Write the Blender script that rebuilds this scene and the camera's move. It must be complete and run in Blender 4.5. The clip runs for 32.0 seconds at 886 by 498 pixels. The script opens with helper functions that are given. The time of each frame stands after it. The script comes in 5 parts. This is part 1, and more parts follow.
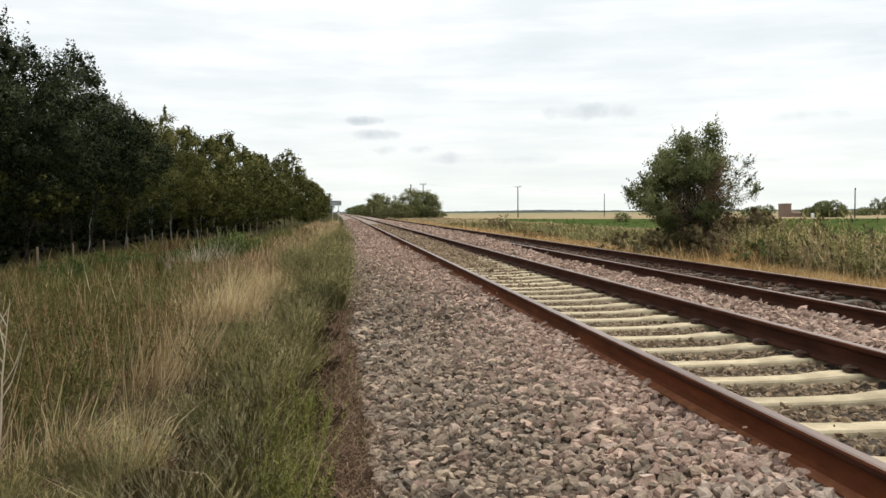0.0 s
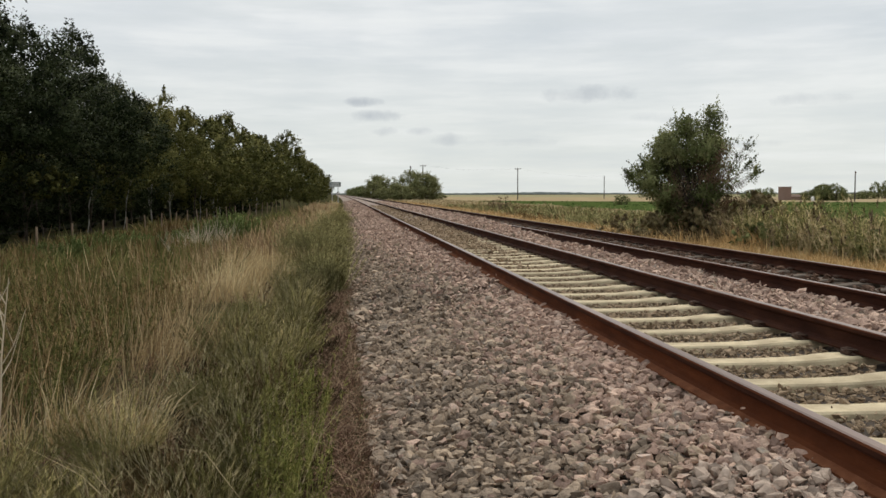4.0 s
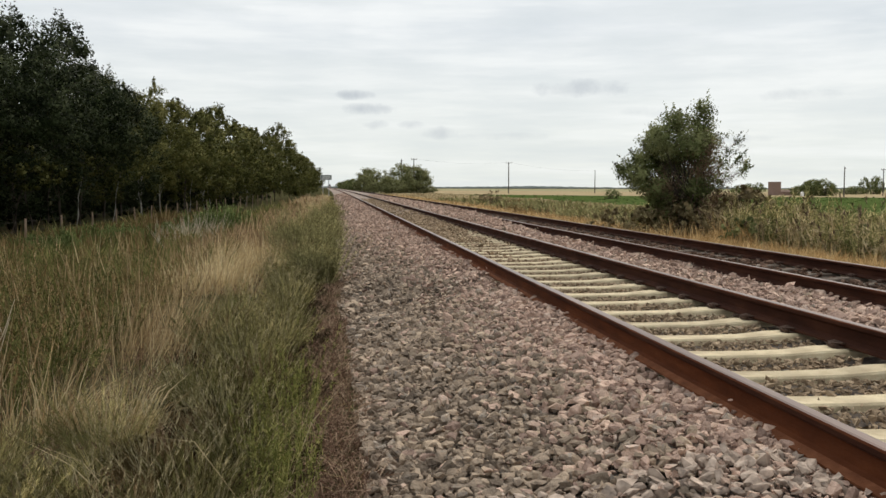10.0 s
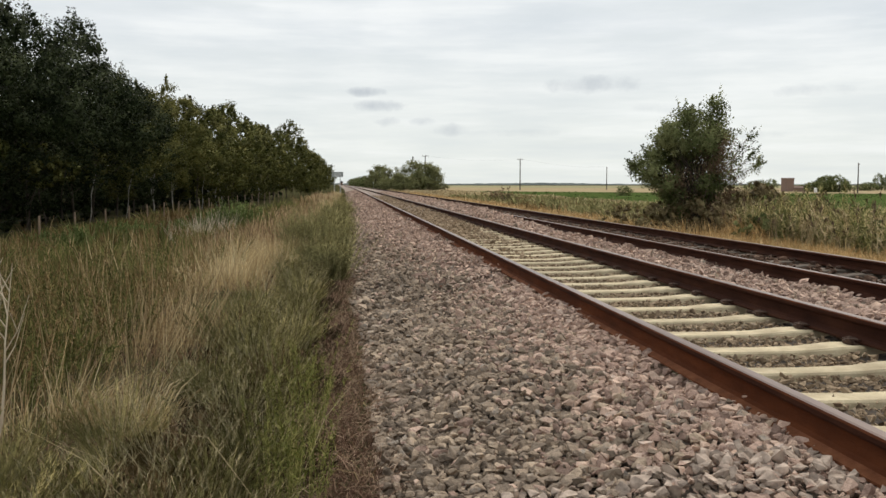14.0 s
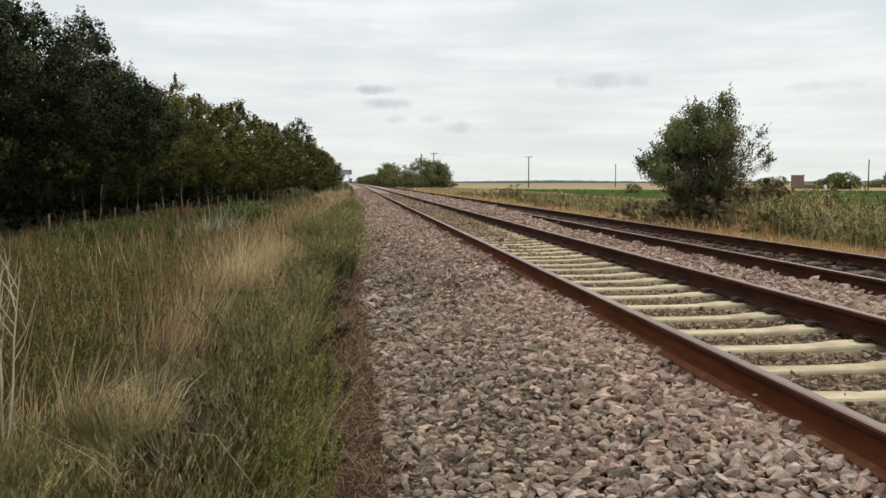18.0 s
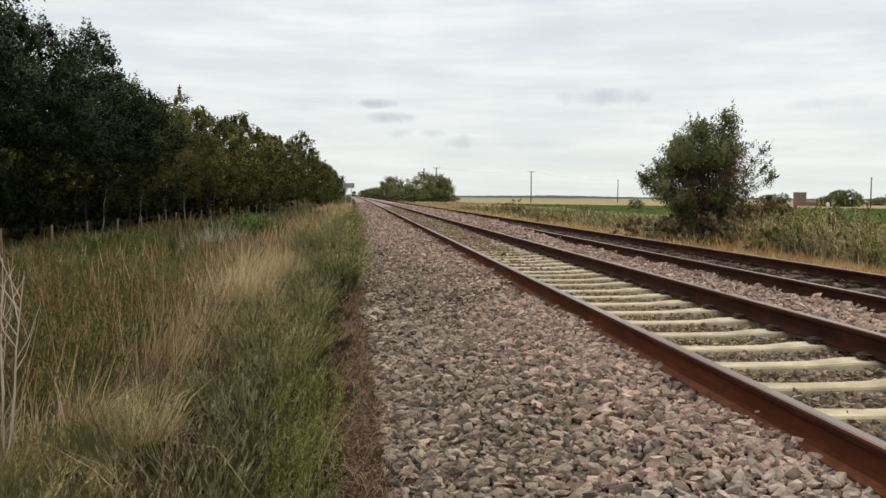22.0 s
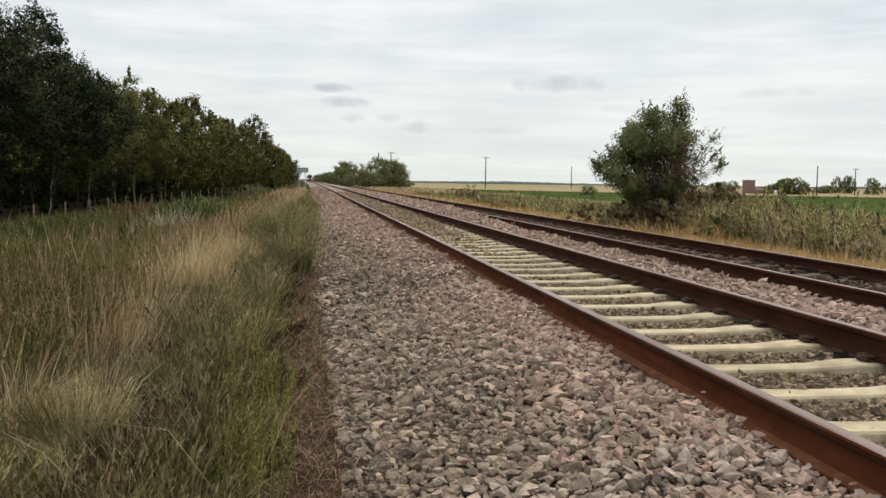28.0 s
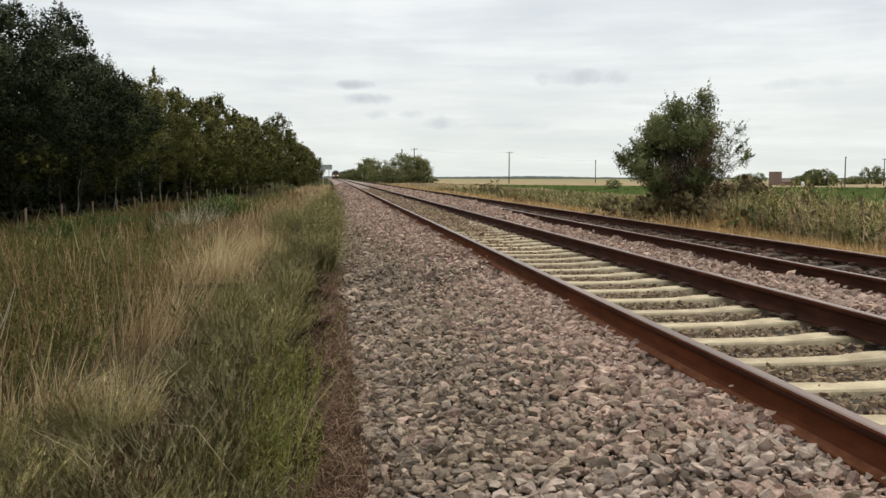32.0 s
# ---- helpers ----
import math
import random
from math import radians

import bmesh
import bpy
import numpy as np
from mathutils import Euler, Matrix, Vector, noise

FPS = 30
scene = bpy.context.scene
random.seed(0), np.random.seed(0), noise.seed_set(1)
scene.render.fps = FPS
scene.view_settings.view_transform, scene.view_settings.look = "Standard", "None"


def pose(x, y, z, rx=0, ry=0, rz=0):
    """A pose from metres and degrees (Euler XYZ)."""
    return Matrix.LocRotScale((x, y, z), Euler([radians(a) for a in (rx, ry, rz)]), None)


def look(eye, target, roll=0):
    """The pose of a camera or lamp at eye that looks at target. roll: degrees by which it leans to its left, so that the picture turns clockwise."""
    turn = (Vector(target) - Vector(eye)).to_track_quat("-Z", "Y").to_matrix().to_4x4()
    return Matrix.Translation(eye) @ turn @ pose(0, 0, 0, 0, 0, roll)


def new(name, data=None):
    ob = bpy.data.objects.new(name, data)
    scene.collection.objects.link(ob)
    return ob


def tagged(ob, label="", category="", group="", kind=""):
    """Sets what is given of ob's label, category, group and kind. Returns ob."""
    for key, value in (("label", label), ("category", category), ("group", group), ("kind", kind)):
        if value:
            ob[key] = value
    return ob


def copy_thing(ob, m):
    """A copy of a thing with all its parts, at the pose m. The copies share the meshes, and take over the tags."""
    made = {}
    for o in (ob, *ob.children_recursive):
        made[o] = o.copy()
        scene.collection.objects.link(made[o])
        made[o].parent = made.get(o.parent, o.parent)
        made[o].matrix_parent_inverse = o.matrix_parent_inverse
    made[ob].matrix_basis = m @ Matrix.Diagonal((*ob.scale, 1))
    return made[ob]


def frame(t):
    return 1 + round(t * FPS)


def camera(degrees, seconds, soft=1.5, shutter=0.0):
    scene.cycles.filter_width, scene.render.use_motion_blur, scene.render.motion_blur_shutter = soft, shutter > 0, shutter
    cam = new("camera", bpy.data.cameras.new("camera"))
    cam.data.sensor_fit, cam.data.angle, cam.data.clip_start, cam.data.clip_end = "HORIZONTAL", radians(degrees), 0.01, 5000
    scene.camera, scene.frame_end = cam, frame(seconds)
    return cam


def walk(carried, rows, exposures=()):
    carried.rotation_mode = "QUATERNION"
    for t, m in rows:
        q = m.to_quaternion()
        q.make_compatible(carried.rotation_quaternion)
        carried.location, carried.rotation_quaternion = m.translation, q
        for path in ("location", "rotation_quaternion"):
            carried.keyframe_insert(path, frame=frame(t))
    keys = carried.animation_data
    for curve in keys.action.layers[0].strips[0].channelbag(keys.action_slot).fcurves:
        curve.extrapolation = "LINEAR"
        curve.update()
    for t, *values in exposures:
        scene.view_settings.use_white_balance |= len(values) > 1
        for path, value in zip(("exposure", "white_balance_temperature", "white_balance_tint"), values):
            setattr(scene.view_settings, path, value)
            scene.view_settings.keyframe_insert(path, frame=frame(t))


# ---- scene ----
cam = camera(52.1, 32.0, soft=1.5)
PATH = [
    (0, (0.069, 1.096, 1.348), (0.284, 3.083, 1.266), -0.4),
    (0.5, (0.065, 1.086, 1.346), (0.28, 3.073, 1.259), -0.2),
    (1, (0.065, 1.093, 1.34), (0.278, 3.079, 1.245), -0.2),
    (1.5, (0.068, 1.084, 1.344), (0.279, 3.07, 1.242), -0.2),
    (2, (0.067, 1.087, 1.344), (0.28, 3.073, 1.236), -0.2),
    (2.5, (0.068, 1.088, 1.344), (0.281, 3.074, 1.232), -0.2),
    (3, (0.074, 1.103, 1.34), (0.288, 3.088, 1.226), -0.2),
    (3.5, (0.071, 1.101, 1.34), (0.286, 3.086, 1.222), -0.2),
    (5.5, (0.069, 1.103, 1.34), (0.286, 3.087, 1.212), -0.0),
    (6, (0.065, 1.102, 1.337), (0.28, 3.086, 1.211), -0.0),
    (6.5, (0.066, 1.1, 1.334), (0.279, 3.085, 1.208), -0.0),
    (7, (0.07, 1.101, 1.334), (0.282, 3.086, 1.209), -0.1),
    (7.5, (0.066, 1.092, 1.335), (0.282, 3.076, 1.21), 0.0),
    (8, (0.069, 1.099, 1.328), (0.286, 3.082, 1.196), 0.1),
    (8.5, (0.069, 1.091, 1.331), (0.295, 3.074, 1.196), 0.0),
    (9, (0.068, 1.088, 1.331), (0.302, 3.07, 1.197), -0.0),
    (9.5, (0.074, 1.096, 1.331), (0.308, 3.078, 1.198), -0.0),
    (10, (0.071, 1.09, 1.331), (0.307, 3.071, 1.195), 0.1),
    (10.5, (0.071, 1.096, 1.33), (0.305, 3.077, 1.191), 0.0),
    (11, (0.066, 1.085, 1.331), (0.298, 3.066, 1.19), 0.0),
    (11.5, (0.067, 1.089, 1.329), (0.295, 3.071, 1.186), -0.1),
    (12, (0.066, 1.088, 1.33), (0.291, 3.07, 1.184), -0.1),
    (12.5, (0.068, 1.089, 1.332), (0.294, 3.071, 1.188), -0.1),
    (13, (0.057, 1.089, 1.327), (0.28, 3.071, 1.187), 0.1),
    (13.5, (0.062, 1.103, 1.326), (0.278, 3.086, 1.185), 0.1),
    (14, (0.067, 1.098, 1.326), (0.278, 3.082, 1.183), 0.0),
    (14.5, (0.063, 1.095, 1.327), (0.272, 3.079, 1.182), -0.0),
    (16.5, (0.064, 1.104, 1.327), (0.254, 3.09, 1.185), 0.2),
    (17, (0.065, 1.098, 1.33), (0.259, 3.083, 1.186), 0.0),
    (17.5, (0.066, 1.109, 1.325), (0.259, 3.095, 1.179), -0.0),
    (18, (0.07, 1.115, 1.325), (0.262, 3.1, 1.177), -0.1),
    (18.5, (0.067, 1.103, 1.327), (0.268, 3.088, 1.177), -0.3),
    (19, (0.07, 1.109, 1.326), (0.275, 3.093, 1.177), -0.2),
    (19.5, (0.072, 1.109, 1.325), (0.282, 3.092, 1.172), -0.1),
    (20, (0.069, 1.102, 1.33), (0.284, 3.085, 1.186), -0.1),
    (20.5, (0.066, 1.109, 1.328), (0.268, 3.094, 1.197), 0.1),
    (21, (0.062, 1.102, 1.326), (0.257, 3.089, 1.202), 0.3),
    (21.5, (0.065, 1.11, 1.323), (0.256, 3.097, 1.204), 0.4),
    (22, (0.065, 1.11, 1.323), (0.253, 3.097, 1.206), 0.4),
    (22.5, (0.068, 1.114, 1.322), (0.254, 3.101, 1.2), 0.4),
    (23, (0.065, 1.104, 1.325), (0.252, 3.092, 1.201), 0.3),
    (23.5, (0.067, 1.111, 1.323), (0.252, 3.098, 1.199), 0.1),
    (24, (0.06, 1.098, 1.324), (0.245, 3.086, 1.2), 0.1),
    (24.5, (0.063, 1.099, 1.32), (0.271, 3.084, 1.192), 0.6),
    (25, (0.07, 1.08, 1.319), (0.33, 3.058, 1.182), 0.7),
    (25.5, (0.069, 1.076, 1.319), (0.35, 3.051, 1.179), 0.3),
    (27.5, (0.072, 1.084, 1.313), (0.374, 3.055, 1.165), 1.0),
    (28, (0.066, 1.085, 1.314), (0.354, 3.059, 1.166), 0.8),
    (28.5, (0.067, 1.089, 1.311), (0.332, 3.065, 1.152), 0.9),
    (29, (0.066, 1.092, 1.313), (0.328, 3.068, 1.151), 0.9),
    (29.5, (0.066, 1.09, 1.312), (0.324, 3.067, 1.149), 1.0),
    (30, (0.064, 1.092, 1.31), (0.317, 3.069, 1.146), 1.1),
    (30.5, (0.064, 1.094, 1.312), (0.315, 3.072, 1.15), 1.1),
    (31, (0.073, 1.105, 1.309), (0.321, 3.083, 1.15), 0.9),
    (31.5, (0.069, 1.099, 1.31), (0.31, 3.078, 1.153), 0.5),
    (32, (0.07, 1.096, 1.311), (0.305, 3.076, 1.153), 0.1),
]
walk(cam, [(t, look(eye, target, roll)) for t, eye, target, roll in PATH],
     exposures=[(0, 0.21), (1.0, 0.16), (2.0, 0.08), (3.0, -0.17), (3.6, -0.17), (5.2, 0.0), (32, 0.0)])

# ---- world and sun ----
SUN_AZ, SUN_EL = 35.0, 48.0
world = bpy.data.worlds.new("overcast_sky")
scene.world = world
world.use_nodes = True


def links(tree):
    """Short makers of nodes in a tree."""
    def node(kind, **props):
        n = tree.nodes.new(kind)
        for key, value in props.items():
            if key == "ins":
                for k, v in value.items():
                    if isinstance(v, bpy.types.NodeSocket):
                        tree.links.new(v, n.inputs[k])
                    else:
                        n.inputs[k].default_value = v
            elif key == "op":
                n.operation = value
            elif key == "blend":
                n.blend_type = value
            elif key == "dtype":
                n.data_type = value
            elif key == "sky":
                n.sky_type = value
            elif key == "ramp":
                cr = n.color_ramp
                while len(cr.elements) < len(value):
                    cr.elements.new(0.5)
                for e, (p, c) in zip(cr.elements, value):
                    e.position = p
                    e.color = (*c, 1) if len(c) == 3 else c
        return n

    def math_(op, a, b=0.0, c=0.0, clamp=False):
        n = node("ShaderNodeMath", op=op, ins={0: a, 1: b, 2: c})
        n.use_clamp = clamp
        return n.outputs[0]

    def mix(f, a, b, blend="MIX"):
        n = node("ShaderNodeMix", dtype="RGBA", blend=blend, ins={0: f, 6: a, 7: b})
        return n.outputs[2]

    return node, math_, mix


def build_world():
    t = world.node_tree
    t.nodes.clear()
    node, math_, mix = links(t)
    co = node("ShaderNodeTexCoord").outputs["Generated"]
    sep = node("ShaderNodeSeparateXYZ", ins={0: co})
    x, y, z = sep.outputs
    up = math_("MAXIMUM", z, 0.0)
    den = math_("ADD", up, 0.10)
    flat = node("ShaderNodeCombineXYZ", ins={0: math_("DIVIDE", x, den), 1: math_("DIVIDE", y, den), 2: 0.0}).outputs[0]
    big = node("ShaderNodeTexNoise", ins={"Vector": flat, "Scale": 0.55, "Detail": 5.0, "Roughness": 0.55}).outputs[0]
    fine = node("ShaderNodeTexNoise", ins={"Vector": flat, "Scale": 2.1, "Detail": 6.0, "Roughness": 0.6}).outputs[0]
    cloud = math_("ADD", math_("MULTIPLY", big, 0.65), math_("MULTIPLY", fine, 0.35))
    col = node("ShaderNodeValToRGB", ins={0: cloud}, ramp=[(0.34, (0.68, 0.73, 0.765)), (0.5, (0.795, 0.83, 0.848)), (0.62, (0.915, 0.935, 0.935))]).outputs[0]
    # paler, faintly green-yellow band over the horizon
    low = math_("SUBTRACT", 1.0, math_("MULTIPLY", up, 6.0), clamp=True)
    col = mix(math_("MULTIPLY", low, 0.75), col, (0.79, 0.825, 0.775, 1))
    # long thin streaks in the lower cloud
    long_ = node("ShaderNodeCombineXYZ", ins={0: math_("MULTIPLY", math_("ARCTAN2", x, y), 4.0), 1: math_("MULTIPLY", math_("ARCSINE", z), 42.0), 2: 0.0}).outputs[0]
    thin = node("ShaderNodeTexNoise", ins={"Vector": long_, "Scale": 1.0, "Detail": 5.0, "Roughness": 0.55}).outputs[0]
    col = mix(node("ShaderNodeMapRange", ins={0: thin, 1: 0.5, 2: 0.68, 3: 0.0, 4: 0.55}).outputs[0], col, (0.935, 0.955, 0.945, 1))
    col = mix(node("ShaderNodeMapRange", ins={0: thin, 1: 0.5, 2: 0.34, 3: 0.0, 4: 0.45}).outputs[0], col, (0.68, 0.73, 0.745, 1))
    # small dark shreds of low cloud: azimuth, elevation, half widths
    az = math_("ARCTAN2", x, y)
    el = math_("ARCSINE", z)
    ragged = math_("SUBTRACT", node("ShaderNodeTexNoise", ins={"Vector": co, "Scale": 38.0, "Detail": 4.0, "Roughness": 0.6}).outputs[0], 0.5)
    for a, e, wa, we, deep in SHREDS:
        da = math_("DIVIDE", math_("SUBTRACT", az, radians(a)), radians(wa))
        de = math_("DIVIDE", math_("SUBTRACT", el, radians(e)), radians(we))
        r = math_("ADD", math_("MULTIPLY", da, da), math_("MULTIPLY", de, de))
        r = math_("ADD", r, math_("MULTIPLY", ragged, 5.0))
        f = node("ShaderNodeMapRange", ins={0: r, 1: -0.5, 2: 1.7, 3: deep, 4: 0.0}).outputs[0]
        col = mix(f, col, (0.52, 0.56, 0.60, 1))
    sky = node("ShaderNodeTexSky", sky="NISHITA")
    sky.sun_disc = False
    sky.sun_elevation, sky.sun_rotation = radians(SUN_EL), radians(SUN_AZ)
    b1 = node("ShaderNodeBackground", ins={0: sky.outputs[0], 1: 0.10})
    b2 = node("ShaderNodeBackground", ins={0: col, 1: 1.04})
    m = node("ShaderNodeMixShader", ins={0: 0.97, 1: b1.outputs[0], 2: b2.outputs[0]})
    node("ShaderNodeOutputWorld", ins={0: m.outputs[0]})


# low cloud shreds
SHREDS = [(1.2, 5.7, 1.0, 0.24, 0.85), (2.0, 4.85, 1.5, 0.3, 0.8), (2.6, 3.9, 0.8, 0.25, 0.6), (4.8, 3.9, 0.9, 0.2, 0.5),
          (6.6, 3.4, 1.0, 0.35, 0.55), (15.6, 6.1, 2.6, 0.42, 0.65), (10.5, 3.2, 2.4, 0.22, 0.3), (19.5, 4.6, 1.4, 0.3, 0.3), (28.0, 5.4, 2.0, 0.3, 0.4), (24.5, 2.9, 2.2, 0.2, 0.3)]
build_world()

sun = new("sun", bpy.data.lights.new("sun", "SUN"))
sun.data.energy, sun.data.angle, sun.data.color = 1.9, radians(25), (1.0, 0.90, 0.77)
sun.matrix_world = look((0, 0, 0), (-math.sin(radians(SUN_AZ)) * math.cos(radians(SUN_EL)),
                                    -math.cos(radians(SUN_AZ)) * math.cos(radians(SUN_EL)), -math.sin(radians(SUN_EL))))


# ---- materials ----
def material(name, ramp, rough=0.8, metal=0.0, scale=20.0, detail=5.0, bump=0.0, bump_scale=60.0, by="none", spread=0.3,
             stain=None, stain_scale=1.5, stain_amount=0.5, translucent=0.0, spec=0.3, stretch=(1, 1, 1), patch=0.25):
    """Noise through a colour ramp; by: island or object varies the brightness; stain: a second, larger patchy colour."""
    m = bpy.data.materials.new(name)
    m.use_nodes = True
    t = m.node_tree
    t.nodes.clear()
    node, math_, mix = links(t)
    co = node("ShaderNodeTexCoord").outputs["Object"]
    mp = node("ShaderNodeMapping", ins={0: co, 3: stretch}).outputs[0]
    n1 = node("ShaderNodeTexNoise", ins={"Vector": mp, "Scale": scale, "Detail": detail, "Roughness": 0.6}).outputs[0]
    rnd = None
    if by == "island":
        rnd = node("ShaderNodeNewGeometry").outputs["Random Per Island"]
    elif by == "object":
        rnd = node("ShaderNodeObjectInfo").outputs["Random"]
    if rnd is not None and by == "island":
        even = node("ShaderNodeMapRange", ins={0: n1, 1: 0.3, 2: 0.7, 3: 0.0, 4: 1.0}).outputs[0]
        fac = math_("ADD", math_("MULTIPLY", rnd, 1 - patch), math_("MULTIPLY", even, patch))
    else:
        fac = n1
    col = node("ShaderNodeValToRGB", ins={0: fac}, ramp=ramp).outputs[0]
    if stain:
        n2 = node("ShaderNodeTexNoise", ins={"Vector": mp, "Scale": stain_scale, "Detail": 4.0}).outputs[0]
        f = node("ShaderNodeMapRange", ins={0: n2, 1: 0.42, 2: 0.66, 3: 0.0, 4: stain_amount}).outputs[0]
        col = mix(f, col, (*stain, 1))
    if rnd is not None:
        r2 = node("ShaderNodeTexWhiteNoise")
        r2.noise_dimensions = "1D"
        t.links.new(math_("MULTIPLY", rnd, 37.7), r2.inputs["W"])
        v = node("ShaderNodeMapRange", ins={0: r2.outputs[0], 3: 1 - spread, 4: 1 + spread}).outputs[0]
        hsv = node("ShaderNodeHueSaturation", ins={2: v, 4: col})
        col = hsv.outputs[0]
    p = node("ShaderNodeBsdfPrincipled", ins={"Base Color": col, "Roughness": rough, "Metallic": metal, "Specular IOR Level": spec})
    if bump:
        nb = node("ShaderNodeTexNoise", ins={"Vector": mp, "Scale": bump_scale, "Detail": 5.0}).outputs[0]
        b = node("ShaderNodeBump", ins={"Strength": bump, "Distance": 0.02, "Height": nb}).outputs[0]
        t.links.new(b, p.inputs["Normal"])
    out = p.outputs[0]
    if translucent:
        tr = node("ShaderNodeBsdfTranslucent", ins={0: col})
        out = node("ShaderNodeMixShader", ins={0: translucent, 1: out, 2: tr.outputs[0]}).outputs[0]
    node("ShaderNodeOutputMaterial", ins={0: out})
    return m


def ramp3(a, b, c, lo=0.2, mid=0.5, hi=0.8):
    return [(lo, a), (mid, b), (hi, c)]


M = {}
M["stone"] = material("ballast_stone", [(0.06, (0.1145, 0.0876, 0.0672)), (0.3, (0.2373, 0.1854, 0.1402)), (0.52, (0.3286, 0.2554, 0.1901)), (0.72, (0.4200, 0.3224, 0.2342)), (0.94, (0.2646, 0.2348, 0.2045))],
                      rough=0.92, scale=45, by="island", spread=0.34, bump=0.8, bump_scale=60, spec=0.15)
M["pink_stone"] = material("pinkish_ballast_stone", [(0.06, (0.2139, 0.1455, 0.1157)), (0.3, (0.3689, 0.2571, 0.2046)), (0.52, (0.4759, 0.3371, 0.2665)), (0.74, (0.5533, 0.4016, 0.3104)), (0.94, (0.4081, 0.3268, 0.2795))],
                           rough=0.92, scale=45, by="island", spread=0.28, bump=0.8, bump_scale=60, spec=0.15)
M["crib_stone"] = material("oily_crib_stone", [(0.05, (0.15, 0.108, 0.07)), (0.4, (0.29, 0.212, 0.138)), (0.8, (0.41, 0.308, 0.205)), (0.95, (0.34, 0.28, 0.21))],
                           rough=0.92, scale=45, by="island", spread=0.25, bump=0.7, bump_scale=60, spec=0.15)
M["loose_stone"] = material("single_ballast_stone", ramp3((0.2, 0.158, 0.13), (0.43, 0.34, 0.275), (0.56, 0.45, 0.365), 0.3, 0.52, 0.74), rough=0.92, scale=1.6, detail=7, by="object", spread=0.34, bump=0.35, bump_scale=3, spec=0.15)
M["dirty_stone"] = material("sooty_brown_stone", [(0.05, (0.068, 0.04, 0.028)), (0.5, (0.128, 0.078, 0.055)), (0.95, (0.2, 0.135, 0.1))], rough=0.95, scale=45, by="island", spread=0.3, bump=0.7, bump_scale=60, spec=0.1)
M["bed"] = material("ballast_bed", ramp3((0.15, 0.116, 0.096), (0.29, 0.228, 0.188), (0.41, 0.33, 0.272)), rough=0.95, scale=26, detail=8, bump=1.0, bump_scale=30)
# Bed colour darkened to paint the shade in gaps between near stones.
M["bed_dark"] = material("ballast_gap_shade", ramp3((0.035, 0.027, 0.021), (0.08, 0.063, 0.05), (0.15, 0.12, 0.096)), rough=0.95, scale=26, detail=8, bump=1.0, bump_scale=30)
M["earth"] = material("verge_earth", ramp3((0.0325, 0.0247, 0.0143), (0.065, 0.0553, 0.0292), (0.111, 0.091, 0.0488)), rough=1.0, scale=3, detail=8, bump=0.6, bump_scale=12,
                      spec=0.0, stain=(0.055, 0.07, 0.025), stain_scale=0.6, stain_amount=0.7)
M["rail_web"] = material("rusty_rail_side", ramp3((0.045, 0.0135, 0.006), (0.1, 0.03, 0.0115), (0.17, 0.055, 0.02)), rough=0.85, scale=9, detail=8,
                         bump=0.25, bump_scale=120, stain=(0.055, 0.02, 0.01), stain_scale=2.2, stain_amount=0.5, stretch=(1, 0.25, 1), spec=0.08)
# Darker brown than the web; also carries painted shade under the rail head.
M["rail_inner"] = material("dark_brown_rail_side", ramp3((0.02, 0.0075, 0.0045), (0.045, 0.0165, 0.0095), (0.085, 0.034, 0.018)), rough=0.85, scale=9, detail=8, bump=0.25, bump_scale=120, stretch=(1, 0.25, 1), spec=0.08)
M["rail_foot"] = material("dusty_rail_foot", ramp3((0.09, 0.032, 0.015), (0.165, 0.062, 0.029), (0.25, 0.108, 0.055)), rough=0.9, scale=12, detail=8, bump=0.3, bump_scale=120, spec=0.1)
M["rail_head"] = material("worn_rail_head", ramp3((0.1, 0.058, 0.042), (0.16, 0.1, 0.075), (0.27, 0.185, 0.145)), rough=0.34, metal=0.6, scale=14, detail=6,
                          stretch=(1, 0.05, 1), spec=0.5)
M["sleeper"] = material("cream_concrete", ramp3((0.409, 0.338, 0.207), (0.586, 0.495, 0.33), (0.67, 0.581, 0.405)), rough=0.88, scale=11, detail=8, bump=0.3, bump_scale=70,
                        stain=(0.30, 0.235, 0.15), stain_scale=4.0, stain_amount=0.6, by="object", spread=0.1)
M["sleeper_old"] = material("dark_dirty_concrete", ramp3((0.05, 0.038, 0.03), (0.10, 0.078, 0.06), (0.16, 0.125, 0.10)), rough=0.9, scale=8, detail=8, bump=0.3)
M["clip"] = material("rusty_clip", ramp3((0.035, 0.02, 0.015), (0.07, 0.04, 0.028), (0.12, 0.07, 0.045)), rough=0.8, scale=30, metal=0.2)
M["olive"] = material("olive_weed", [(0.12, (0.0533, 0.0534, 0.0206)), (0.42, (0.1849, 0.1730, 0.0662)), (0.66, (0.3096, 0.2815, 0.1256)), (0.9, (0.5160, 0.4508, 0.2322))], rough=0.9, scale=3.2, detail=2.5, by="island", spread=0.18, translucent=0.1, spec=0.04, patch=0.68, stain=(0.07, 0.05, 0.03), stain_scale=2.4, stain_amount=0.3)
M["olive_brown"] = material("brownish_weed", [(0.12, (0.0308, 0.0264, 0.0112)), (0.42, (0.103, 0.0783, 0.0336)), (0.66, (0.177, 0.129, 0.0646)), (0.9, (0.314, 0.213, 0.123))], rough=0.9, scale=3.2, detail=2.5, by="island", spread=0.18, translucent=0.1, spec=0.04, patch=0.68)
